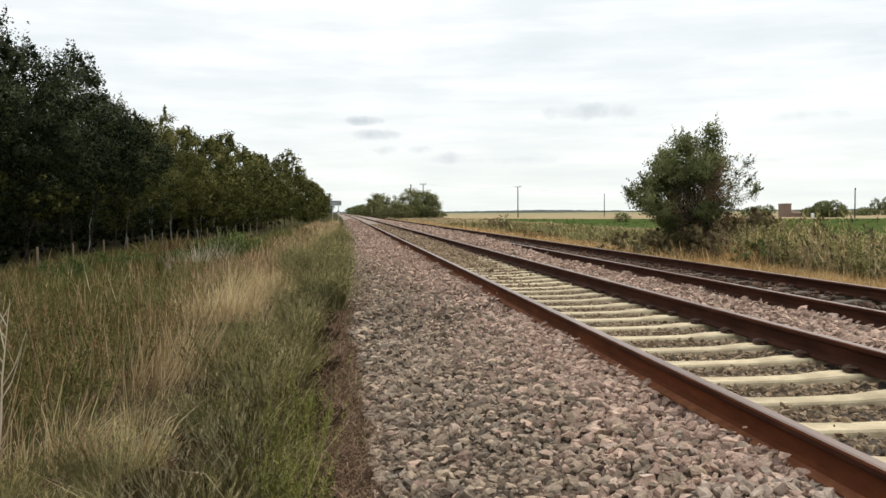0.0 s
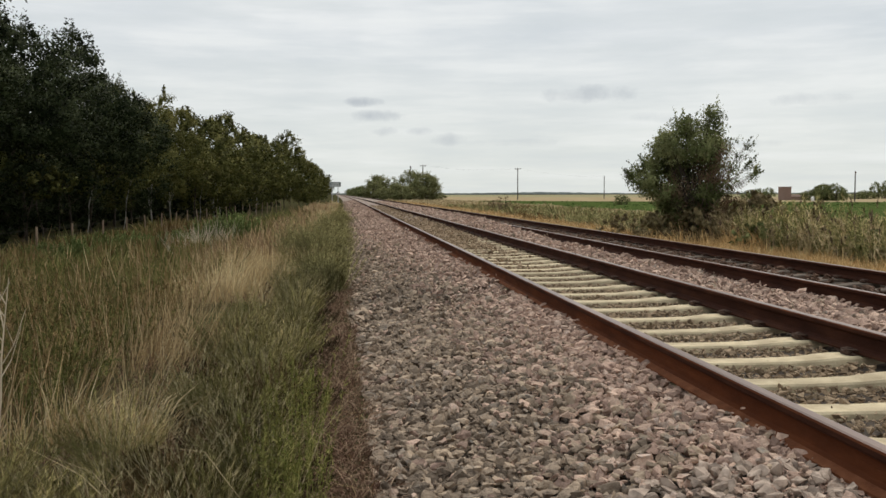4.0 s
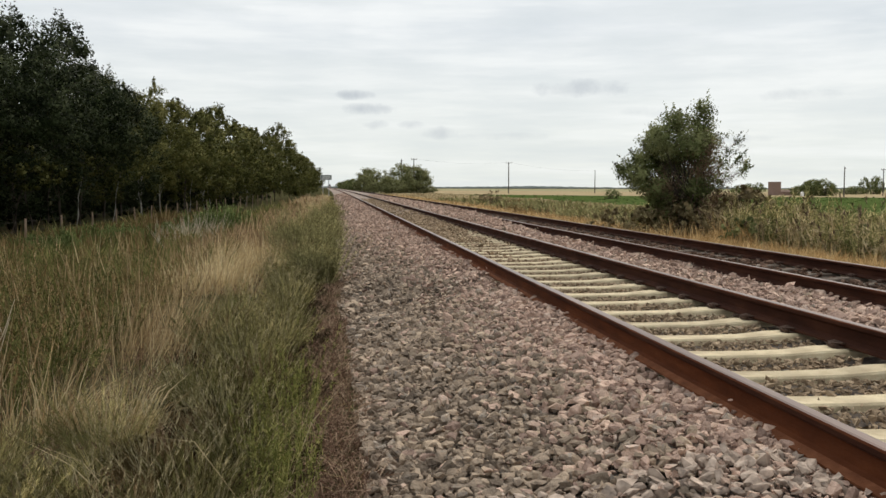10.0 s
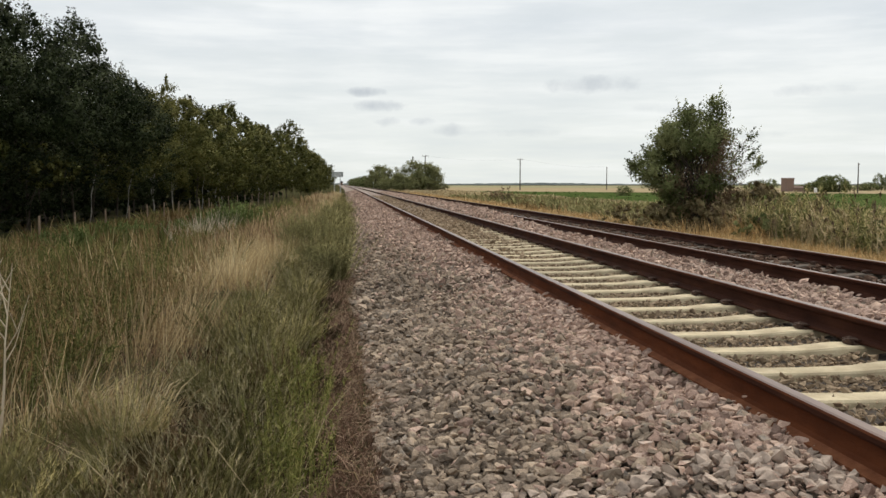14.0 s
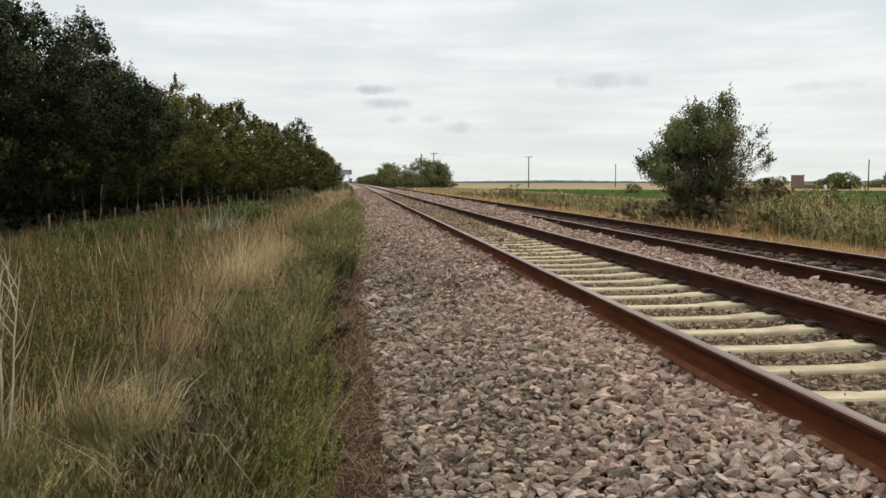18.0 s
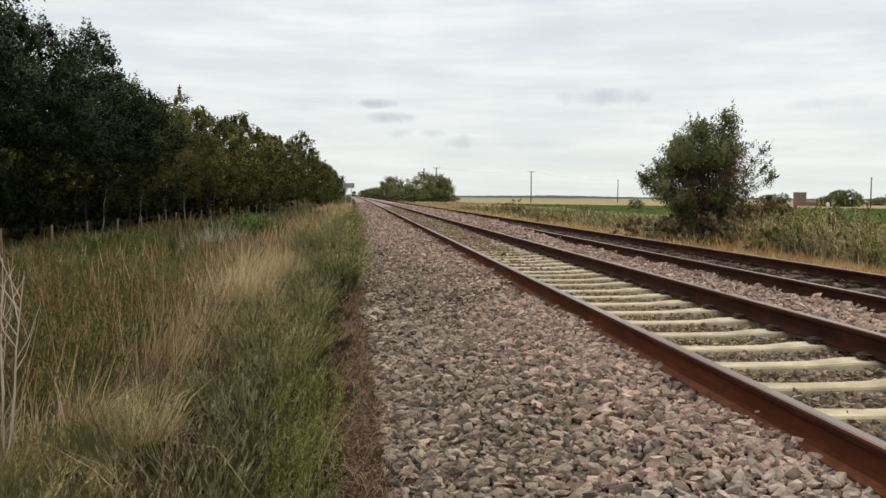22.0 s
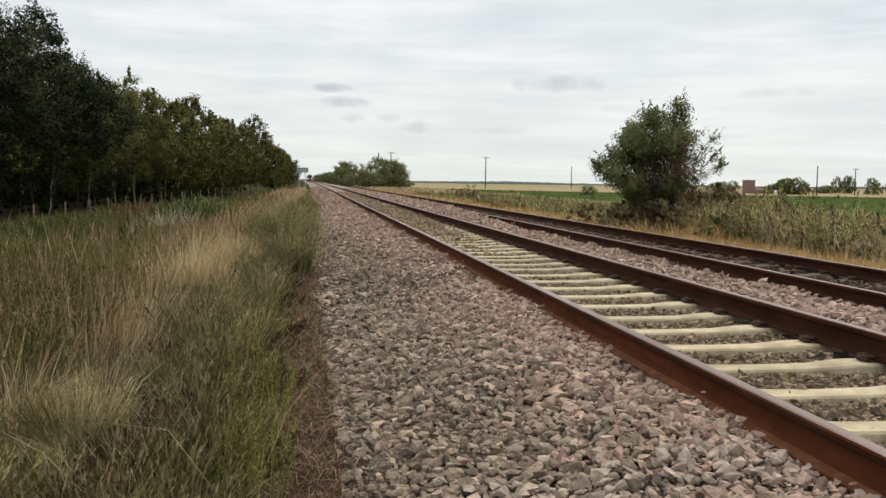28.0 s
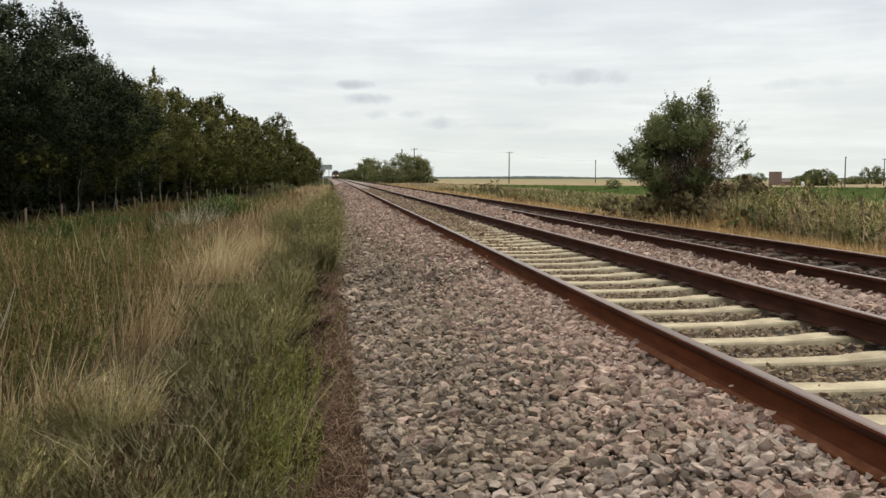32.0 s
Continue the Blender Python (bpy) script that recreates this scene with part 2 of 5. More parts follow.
M["olive_pale"] = material("pale_olive_weed", [(0.12, (0.0812, 0.0840, 0.0325)), (0.42, (0.2712, 0.2472, 0.0977)), (0.66, (0.4692, 0.4116, 0.1872)), (0.9, (0.8304, 0.6744, 0.3588))], rough=0.9, scale=3.2, detail=2.5, by="island", spread=0.18, translucent=0.1, spec=0.04, patch=0.68, stain=(0.07, 0.05, 0.03), stain_scale=2.4, stain_amount=0.3)
# Near-black brown that puts the shade under the mounds into leaf colour.
M["under"] = material("shade_dark_leaf", ramp3((0.03, 0.022, 0.013), (0.07, 0.052, 0.03), (0.12, 0.09, 0.05)), rough=0.95, by="island", spread=0.3, spec=0.03)
M["brightgreen"] = material("fresh_green_weed", ramp3((0.11, 0.125, 0.032), (0.20, 0.205, 0.06), (0.31, 0.29, 0.11)), rough=0.8, by="island", spread=0.25, translucent=0.3, spec=0.04)
M["dry"] = material("dry_pale_grass", ramp3((0.32, 0.235, 0.12), (0.5, 0.39, 0.22), (0.65, 0.535, 0.34)), rough=0.9, by="island", spread=0.3, translucent=0.25, spec=0.04)
M["tan"] = material("tan_dry_stalk", ramp3((0.246, 0.166, 0.0856), (0.406, 0.294, 0.16), (0.599, 0.471, 0.278)), rough=0.9, by="island", spread=0.3, translucent=0.25, spec=0.04)
M["gold"] = material("golden_grass", ramp3((0.34, 0.24, 0.12), (0.56, 0.43, 0.235), (0.72, 0.6, 0.37)), rough=0.9, scale=1.0, patch=0.4, by="island", spread=0.28, translucent=0.25, spec=0.04)
M["herb"] = material("green_herbs", ramp3((0.054, 0.064, 0.02), (0.13, 0.135, 0.044), (0.26, 0.232, 0.095)), rough=0.85, scale=1.4, detail=3, patch=0.5, by="island", spread=0.35, translucent=0.25, spec=0.04)
M["straw"] = material("dead_straw_stem", ramp3((0.2, 0.125, 0.06), (0.37, 0.25, 0.13), (0.54, 0.41, 0.25)), rough=0.9, scale=3, by="island", spread=0.35, translucent=0.1, spec=0.04)
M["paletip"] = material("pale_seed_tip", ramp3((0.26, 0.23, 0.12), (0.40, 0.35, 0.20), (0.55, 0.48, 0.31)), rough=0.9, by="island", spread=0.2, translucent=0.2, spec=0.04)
M["shrub"] = material("dark_olive_shrub", ramp3((0.1155, 0.1124, 0.0462), (0.2548, 0.2338, 0.1016), (0.4466, 0.4004, 0.2002)), rough=0.9, by="island", spread=0.3, translucent=0.25, spec=0.04)
M["gold2"] = material("yellowed_grass", ramp3((0.375, 0.224, 0.0907), (0.569, 0.375, 0.169), (0.75, 0.55, 0.29)), rough=0.9, scale=1.2, by="island", spread=0.28, translucent=0.25, spec=0.04)
M["rust_dock"] = material("rusty_dock", ramp3((0.1950, 0.1274, 0.0715), (0.3445, 0.2340, 0.1326), (0.5200, 0.3770, 0.2236)), rough=0.95, by="island", spread=0.3, translucent=0.1, spec=0.04)
M["nettle"] = material("nettle_leaf", ramp3((0.0725, 0.102, 0.0319), (0.138, 0.181, 0.0609), (0.232, 0.275, 0.109)), rough=0.85, by="island", spread=0.3, translucent=0.25, spec=0.04)
M["brownherb"] = material("brown_dead_herbs", ramp3((0.0978, 0.0627, 0.027), (0.207, 0.142, 0.0629), (0.361, 0.261, 0.135)), rough=0.95, by="island", spread=0.3, translucent=0.15, spec=0.04)
M["redbrown"] = material("withered_red_brown_weed", ramp3((0.1, 0.057, 0.039), (0.215, 0.132, 0.092), (0.4, 0.285, 0.2)), rough=0.95, by="island", spread=0.3, translucent=0.15, spec=0.04)
M["reed"] = material("reed_leaf", ramp3((0.1150, 0.1242, 0.0414), (0.2702, 0.2553, 0.0978), (0.5980, 0.4945, 0.2530)), rough=0.8, by="island", spread=0.3, translucent=0.25, spec=0.04)
M["plume"] = material("reed_plume", ramp3((0.09, 0.055, 0.04), (0.15, 0.095, 0.07), (0.22, 0.16, 0.11)), rough=0.95, by="island", spread=0.25, spec=0.04)
M["crop"] = material("green_crop_leaf", ramp3((0.05, 0.085, 0.022), (0.08, 0.125, 0.036), (0.12, 0.165, 0.055)), rough=0.75, by="island", spread=0.25, translucent=0.3, spec=0.04)
M["pale_wood"] = material("bleached_dead_stalk", ramp3((0.40, 0.32, 0.225), (0.58, 0.485, 0.36), (0.70, 0.61, 0.48)), rough=0.85, scale=15, stretch=(1, 1, 0.2))
M["bark"] = material("dark_bark", ramp3((0.03, 0.023, 0.017), (0.06, 0.047, 0.036), (0.11, 0.09, 0.07)), rough=0.95, scale=6, detail=8, bump=0.8, bump_scale=25, stretch=(1, 1, 0.25))
M["twig"] = material("grey_red_twig", ramp3((0.11, 0.075, 0.06), (0.18, 0.13, 0.105), (0.26, 0.20, 0.165)), rough=0.9, scale=9, stretch=(1, 1, 0.3))
M["birch"] = material("pale_birch_bark", ramp3((0.1, 0.09, 0.075), (0.32, 0.295, 0.26), (0.5, 0.475, 0.43)), rough=0.85, scale=5, detail=6, stretch=(1, 1, 2.5))
M["post"] = material("weathered_fence_wood", ramp3((0.15, 0.105, 0.075), (0.28, 0.20, 0.14), (0.42, 0.32, 0.23)), rough=0.9, scale=12, detail=6, stretch=(1, 1, 0.15))
M["wire"] = material("dull_fence_wire", ramp3((0.03, 0.027, 0.024), (0.05, 0.046, 0.042), (0.08, 0.075, 0.07)), rough=0.9, spec=0.05)
M["pole_wood"] = material("creosoted_pole", ramp3((0.05, 0.042, 0.036), (0.09, 0.078, 0.068), (0.14, 0.125, 0.11)), rough=0.9, scale=5, stretch=(1, 1, 0.1))
M["metal"] = material("galvanised_steel", ramp3((0.30, 0.31, 0.31), (0.42, 0.43, 0.43), (0.5, 0.51, 0.51)), rough=0.5, metal=0.5, scale=10)
M["sign_back"] = material("grey_sign_sheet", ramp3((0.15, 0.175, 0.165), (0.20, 0.23, 0.22), (0.25, 0.28, 0.27)), rough=0.55, metal=0.2, scale=5)
M["insulator"] = material("brown_porcelain", ramp3((0.06, 0.03, 0.02), (0.08, 0.04, 0.03), (0.1, 0.05, 0.04)), rough=0.25, spec=0.6)
M["brick"] = material("red_brick", ramp3((0.15, 0.103, 0.085), (0.22, 0.15, 0.124), (0.285, 0.2, 0.168)), rough=0.9, scale=6, detail=8, bump=0.3)
M["tile"] = material("brown_roof_tile", ramp3((0.11, 0.075, 0.06), (0.17, 0.115, 0.09), (0.23, 0.16, 0.13)), rough=0.9, scale=5, detail=8, bump=0.4)
M["glass"] = material("dark_window_glass", ramp3((0.02, 0.022, 0.025), (0.03, 0.032, 0.035), (0.05, 0.05, 0.055)), rough=0.1, spec=0.6)
M["white"] = material("white_paint", ramp3((0.66, 0.66, 0.65), (0.76, 0.76, 0.75), (0.82, 0.82, 0.81)), rough=0.6, scale=4)
# leaf_dark goes near black, putting the wood's inner shade into leaf colour.
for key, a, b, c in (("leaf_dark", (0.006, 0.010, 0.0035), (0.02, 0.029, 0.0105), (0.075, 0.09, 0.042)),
                     ("leaf_mid", (0.0368, 0.043, 0.0109), (0.101, 0.105, 0.0302), (0.202, 0.189, 0.0655)),
                     ("leaf_yellow", (0.042, 0.047, 0.0115), (0.112, 0.115, 0.032), (0.225, 0.205, 0.07)),
                     ("leaf_bush", (0.0750, 0.0912, 0.0330), (0.1687, 0.1896, 0.0730), (0.3125, 0.3240, 0.1426)),
                     ("leaf_red", (0.1187, 0.0735, 0.0444), (0.2176, 0.1427, 0.0868), (0.3264, 0.2378, 0.1534)),
                     ("leaf_bramble", (0.1105, 0.0858, 0.0442), (0.2210, 0.1716, 0.0858), (0.3510, 0.2886, 0.1560)),
                     ("leaf_willow", (0.1172, 0.1277, 0.0541), (0.2218, 0.2263, 0.0978), (0.3263, 0.3198, 0.1520))):
    M[key] = material(key, ramp3(a, b, c), rough=0.6, by="island", spread=0.08, translucent=0.2, spec=0.05, scale=1.1, detail=4, patch=0.86)


def glow(name, color, strength):
    m = bpy.data.materials.new(name)
    m.use_nodes = True
    t = m.node_tree
    t.nodes.clear()
    node, math_, mix = links(t)
    e = node("ShaderNodeEmission", ins={0: (*color, 1), 1: strength})
    node("ShaderNodeOutputMaterial", ins={0: e.outputs[0]})
    return m


# ---- mesh helpers ----
rng = np.random.default_rng(7)


def mesh_np(name, V, F, mats, smooth=False, index=None):
    """A mesh from arrays of points and of equal-sided faces."""
    V, F = np.asarray(V, np.float32), np.asarray(F, np.int32)
    me = bpy.data.meshes.new(name)
    k = F.shape[1]
    me.vertices.add(len(V))
    me.loops.add(F.size)
    me.polygons.add(len(F))
    me.vertices.foreach_set("co", V.ravel())
    me.loops.foreach_set("vertex_index", F.ravel())
    me.polygons.foreach_set("loop_start", np.arange(0, F.size, k, dtype=np.int32))
    if index is not None:
        me.polygons.foreach_set("material_index", np.asarray(index, np.int32))
    me.polygons.foreach_set("use_smooth", np.full(len(F), smooth))
    for m in (mats if isinstance(mats, (list, tuple)) else [mats]):
        me.materials.append(m)
    me.update(calc_edges=True)
    me.validate()
    return me


def part(name, bm, mat_, parent, label="", smooth=False):
    """Links a bmesh, or a finished mesh, as one mesh object under a thing or a part."""
    if isinstance(bm, bmesh.types.BMesh):
        me = bpy.data.meshes.new(name)
        bm.to_mesh(me)
        bm.free()
        me.materials.append(mat_)
        if smooth:
            for p in me.polygons:
                p.use_smooth = True
    else:
        me = bm
    ob = new(name, me)
    ob.parent = parent
    if label:
        ob["label"] = label
    return ob


def box(bm, x0, y0, z0, x1, y1, z1, bevel=0.0):
    r = bmesh.ops.create_cube(bm, size=1.0, matrix=Matrix.Translation(((x0 + x1) / 2, (y0 + y1) / 2, (z0 + z1) / 2)) @ Matrix.Diagonal((x1 - x0, y1 - y0, z1 - z0, 1)))
    if bevel:
        edges = list({e for v in r["verts"] for e in v.link_edges})
        bmesh.ops.bevel(bm, geom=edges, offset=bevel, segments=1, affect="EDGES")
    return bm


def tube(bm, pts, radii, sides=6):
    """A tapered tube through points."""
    rings = []
    for i, p in enumerate(pts):
        a = Vector(pts[max(i - 1, 0)])
        b = Vector(pts[min(i + 1, len(pts) - 1)])
        q = (b - a).to_track_quat("Z", "Y")
        rings.append([bm.verts.new(Vector(p) + q @ Vector((math.cos(2 * math.pi * k / sides) * radii[i], math.sin(2 * math.pi * k / sides) * radii[i], 0))) for k in range(sides)])
    for r0, r1 in zip(rings, rings[1:]):
        for k in range(sides):
            bm.faces.new((r0[k], r0[(k + 1) % sides], r1[(k + 1) % sides], r1[k]))
    bm.faces.new(rings[0][::-1])
    bm.faces.new(rings[-1])
    return bm


def empty(name, m, label, category, group="", kind=""):
    ob = new(name)
    ob.empty_display_size = 0.2
    ob.matrix_basis = m
    return tagged(ob, label, category, group, kind)


# ---- plan ----
RAIL_Z, FAR_Z = 0.45, 0.345
NEAR_X, FAR_X, HALF = 2.7025, 6.07, 0.7525
SPACING = 0.65


def bend(y):
    """Sideways drift of the line where it curves away in the distance."""
    return -0.0105 * 45 * np.log1p(np.exp(np.clip((np.asarray(y, float) - 170) / 45, -40, 40)))


GX = [-4000, -60, -30, -14, -10, -6, -3, -1.4, -0.4, 0.3, 7.6, 8.6, 10.0, 12.0, 16.0, 40, 80, 150, 300, 4000]
GZ = [-1.0, -1.0, -1.0, -1.0, -0.9, -0.6, -0.22, -0.03, 0.0, 0.0, 0.0, -0.08, -0.2, -0.3, -0.28, -0.5, -0.8, -1.2, -1.5, -1.5]


def ground_z(x, y):
    x = np.asarray(x, float) - bend(y)
    z = np.interp(x, GX, GZ)
    return z + 0.03 * np.sin(x * 2.1 + np.asarray(y) * 0.7) * np.sin(np.asarray(y) * 0.9)


BX = [0.02, 0.15, 0.55, 1.45, 1.85, 2.05, 2.15, 3.25, 3.35, 3.6, 3.9, 4.9, 5.2, 5.42, 6.72, 6.95, 7.35, 8.0, 8.35]
BZ = [-0.06, 0.0, 0.10, 0.265, 0.285, 0.25, 0.238, 0.238, 0.25, 0.27, 0.27, 0.20, 0.18, 0.155, 0.155, 0.165, 0.17, 0.03, -0.1]


def ballast_z(x, y):
    x = np.asarray(x, float)
    y = np.asarray(y, float)
    z = np.interp(x, BX, BZ)
    m = 0.016 * np.sin(x * 5.1 + y * 1.3) + 0.014 * np.sin(y * 3.7 - x * 2.2)
    crib = np.clip((y - 16) / 14, 0, 1) * 0.06 * ((x > 2.1) & (x < 3.4))
    heap = np.clip((y - 22) / 12, 0, 1) * np.interp(x, [3.7, 4.1, 5.1, 5.3, 5.42], [0, 0.12, 0.235, 0.2, 0])
    return z + crib + heap + m * np.where((x > 2) & (x < 3.45), 0.3, 1.0)


def strip(xs, ys, zfun, name, mats):
    """A sheet over the grid of xs and ys."""
    Xg, Yg = np.meshgrid(xs, ys)
    V = np.stack([Xg + bend(Yg), Yg, zfun(Xg, Yg)], -1).reshape(-1, 3)
    n = len(xs)
    i = (np.arange(len(ys) - 1)[:, None] * n + np.arange(n - 1)[None]).ravel()
    return mesh_np(name, V, np.stack([i, i + 1, i + n + 1, i + n], -1), mats, smooth=True)


# ---- ground, fields ----
def build_ground():
    m = M["earth"]
    xs = np.unique(np.concatenate([[-4000, -1500, -500, -200, -100], np.arange(-60, -14, 4), np.arange(-14, 20, 0.5), np.arange(20, 60, 4), [60, 80, 100, 150, 200, 300, 500, 1500, 4000]]))
    ys = np.unique(np.concatenate([[-400, -100, -30], np.arange(-10, 40, 0.5), np.arange(40, 120, 2), np.arange(120, 600, 12), [700, 900, 1200, 1600, 2200, 3000, 4500]]))
    ob = new("ground", strip(xs, ys, lambda x, y: ground_z(x + bend(y), y), "ground", m))
    tagged(ob, "flat farmland earth with weeds reaching the horizon", "ground", kind="structure")

    def field(name, x0, x1, y0, y1, z, mat_, label):
        xs = np.sort(np.unique(np.concatenate([np.linspace(x0, x1, 35), [v for v in (40, 80, 150, 300, 301) if x0 < v < x1]])))
        ys = np.linspace(y0, y1, 60)
        Xg, Yg = np.meshgrid(xs, ys)
        edge = np.where((Xg == x0), np.sin(Yg * 0.31) * 0.4, 0) + np.where(Yg == y1, np.sin(Xg * 0.2) * 1.5, 0)
        V = np.stack([Xg + edge, Yg + np.where(Yg == y1, edge, 0), np.interp(Xg, GX, GZ) + z], -1).reshape(-1, 3)
        n = len(xs)
        i = (np.arange(59)[:, None] * n + np.arange(n - 1)[None]).ravel()
        ob = new(name, mesh_np(name, V, np.stack([i, i + 1, i + n + 1, i + n], -1), mat_, smooth=True))
        tagged(ob, label, "field", kind="structure")

    green = material("green_crop_ground", ramp3((0.045, 0.065, 0.018), (0.07, 0.10, 0.03), (0.10, 0.13, 0.045)), rough=0.95, scale=0.8, detail=9, bump=0.6, bump_scale=3, stretch=(1, 0.15, 1), spec=0.0)
    tan = material("stubble_ground", ramp3((0.24, 0.18, 0.105), (0.36, 0.285, 0.175), (0.46, 0.38, 0.24)), rough=0.95, scale=0.35, detail=9, stretch=(1, 0.1, 1), spec=0.0)
    mid = material("grey_green_field", ramp3((0.22, 0.205, 0.12), (0.31, 0.285, 0.17), (0.4, 0.355, 0.22)), rough=0.95, scale=0.1, detail=8, spec=0.0)
    field("green_field", 25.0, 420, -40, 205, 0.10, green, "low bright green crop field beside the railway")
    field("stubble_field", 26, 900, 206, 520, 0.10, tan, "harvested tan stubble field beyond the green crop")
    field("far_field", 40, 2400, 521, 1600, 0.10, mid, "dull grey-green distant field near the horizon")


build_ground()


def build_bed():
    xs = np.array(sorted(set(BX) | {1.0, 2.6, 4.4, 6.1}))
    ys = np.unique(np.concatenate([np.arange(-8, 30, 0.25), np.arange(30, 120, 1.0), np.arange(120, 1500, 15)]))
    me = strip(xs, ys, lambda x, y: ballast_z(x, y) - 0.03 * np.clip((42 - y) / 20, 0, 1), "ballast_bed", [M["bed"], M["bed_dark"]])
    # Faces nearer than 13 m get the painted gap shade.
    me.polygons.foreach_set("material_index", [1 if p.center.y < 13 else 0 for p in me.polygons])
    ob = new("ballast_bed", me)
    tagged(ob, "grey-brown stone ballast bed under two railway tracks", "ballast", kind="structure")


build_bed()

# ---- stones ----


def prototypes(fine, coarse):
    out = []
    for k in range(fine + coarse):
        bm = bmesh.new()
        r = np.random.default_rng(100 + k)
        for _ in range(13 if k < fine else 8):
            p = r.normal(size=3)
            p /= np.linalg.norm(p)
            p *= np.array([0.62, 0.48, 0.33]) * r.uniform(0.8, 1.15)
            bm.verts.new(p)
        h = bmesh.ops.convex_hull(bm, input=bm.verts)
        bmesh.ops.delete(bm, geom=[g for g in h["geom_interior"] if isinstance(g, bmesh.types.BMVert)], context="VERTS")
        bmesh.ops.triangulate(bm, faces=bm.faces)
        bm.verts.index_update()
        out.append((np.array([v.co[:] for v in bm.verts]), np.array([[v.index for v in f.verts] for f in bm.faces])))
        bm.free()
    return out


FINE = 26
LOOSE = []
PROTO = prototypes(FINE, 14)


def rotations(n, tilt):
    """Random turns: any heading, tilted by up to about tilt radians."""
    a = rng.uniform(0, 2 * np.pi, n)
    t = rng.normal(0, tilt, n)
    b = rng.uniform(0, 2 * np.pi, n)
    ca, sa, ct, st, cb, sb = np.cos(a), np.sin(a), np.cos(t), np.sin(t), np.cos(b), np.sin(b)
    z, o = np.zeros(n), np.ones(n)
    Rz = np.stack([ca, -sa, z, sa, ca, z, z, z, o], -1).reshape(n, 3, 3)
    Rx = np.stack([o, z, z, z, ct, -st, z, st, ct], -1).reshape(n, 3, 3)
    R2 = np.stack([cb, -sb, z, sb, cb, z, z, z, o], -1).reshape(n, 3, 3)
    return Rz @ Rx @ R2


def stones(name, zones, mat_, label, warm_share=None, gaps=None, loose=None):
    """zones: x0, x1, y0, y1, spacing, size. Angular stones laid in jittered rows on the bed."""
    P, S, C = [], [], []
    for x0, x1, y0, y1, s, size in zones:
        gx, gy = np.meshgrid(np.arange(x0, x1, s), np.arange(y0, y1, s))
        n = gx.size
        x = gx.ravel() + rng.uniform(-0.6, 0.6, n) * s
        y = gy.ravel() + rng.uniform(-0.6, 0.6, n) * s
        z = ballast_z(x, y) + rng.normal(0, 0.2, n) * size
        keep = np.ones(n, bool)
        if gaps is not None:
            keep = (np.abs((y - gaps + SPACING / 2) % SPACING - SPACING / 2) > 0.12) | (y > 17) | (rng.uniform(0, 1, n) < 0.03)
        P.append(np.stack([x + bend(y), y, z], -1)[keep])
        S.append((size * np.exp(rng.normal(0, 0.28, n)))[keep])
        C.append(np.full(keep.sum(), y0 >= 10 or y1 < 3 or size < 0.045))
    P, S, C = np.concatenate(P), np.concatenate(S), np.concatenate(C)
    which = rng.integers(0, FINE, len(P))
    which = np.where(C, FINE + which % (len(PROTO) - FINE), which)
    V, F, I, base = [], [], [], 0
    rel = P[:, 0] - bend(P[:, 1])
    warm = rng.uniform(0, 1, len(P)) < (np.clip((rel - 0.75) / 1.0 + np.clip((P[:, 1] - 12) / 20, 0, 0.9), 0.06, 0.97) if warm_share is None else warm_share)
    R = rotations(len(P), 0.75)
    single = np.zeros(len(P), bool)
    if loose:
        x0, x1, y0, y1 = loose
        single = (rel > x0) & (rel < x1) & (P[:, 1] > y0) & (P[:, 1] < y1) & (S > 0.045)
        single &= np.cumsum(single) <= 300
        LOOSE.extend((int(which[i]), bool(warm[i]), R[i], float(S[i]), P[i]) for i in np.where(single)[0])
    for k, (pv, pf) in enumerate(PROTO):
        sel = np.where((which == k) & ~single)[0]
        if not len(sel):
            continue
        v = np.einsum("nij,vj->nvi", R[sel], pv) * S[sel][:, None, None] + P[sel][:, None, :]
        f = pf[None] + (base + np.arange(len(sel)) * len(pv))[:, None, None]
        V.append(v.reshape(-1, 3))
        F.append(f.reshape(-1, 3))
        I.append(np.repeat(warm[sel], len(pf)))
        base += len(sel) * len(pv)
    index = np.concatenate(I) if isinstance(mat_, list) else None
    ob = new(name, mesh_np(name, np.concatenate(V), np.concatenate(F), mat_, index=index))
    return tagged(ob, label, "ballast", kind="stuff")


stones("shoulder_ballast", [(0.2, 1.9, -7, 2.6, 0.062, 0.075), (0.22, 1.96, 2.6, 10, 0.04, 0.053), (0.18, 1.95, 10, 20, 0.058, 0.066), (0.14, 1.92, 20, 40, 0.08, 0.075), (0.12, 1.9, 40, 90, 0.14, 0.11), (0.1, 1.9, 90, 150, 0.28, 0.15)],
       [M["stone"], M["pink_stone"]], "loose angular pinkish-grey crushed stone beside the track", loose=(0.55, 1.9, 3.95, 4.4))
stones("ballast_chips", [(0.22, 1.96, 3.4, 10, 0.036, 0.03), (3.56, 5.2, 6, 14, 0.06, 0.035)],
       [M["stone"], M["pink_stone"]], "small stone chips lodged between the larger ballast")
stones("crib_ballast", [(2.06, 3.36, -7, 3.5, 0.065, 0.065), (2.06, 3.36, 3.5, 14, 0.04, 0.037), (2.06, 3.36, 14, 35, 0.078, 0.062), (2.06, 3.36, 35, 80, 0.16, 0.09)],
       M["crib_stone"], "dirty brown crushed stone between the sleepers", gaps=5.36)
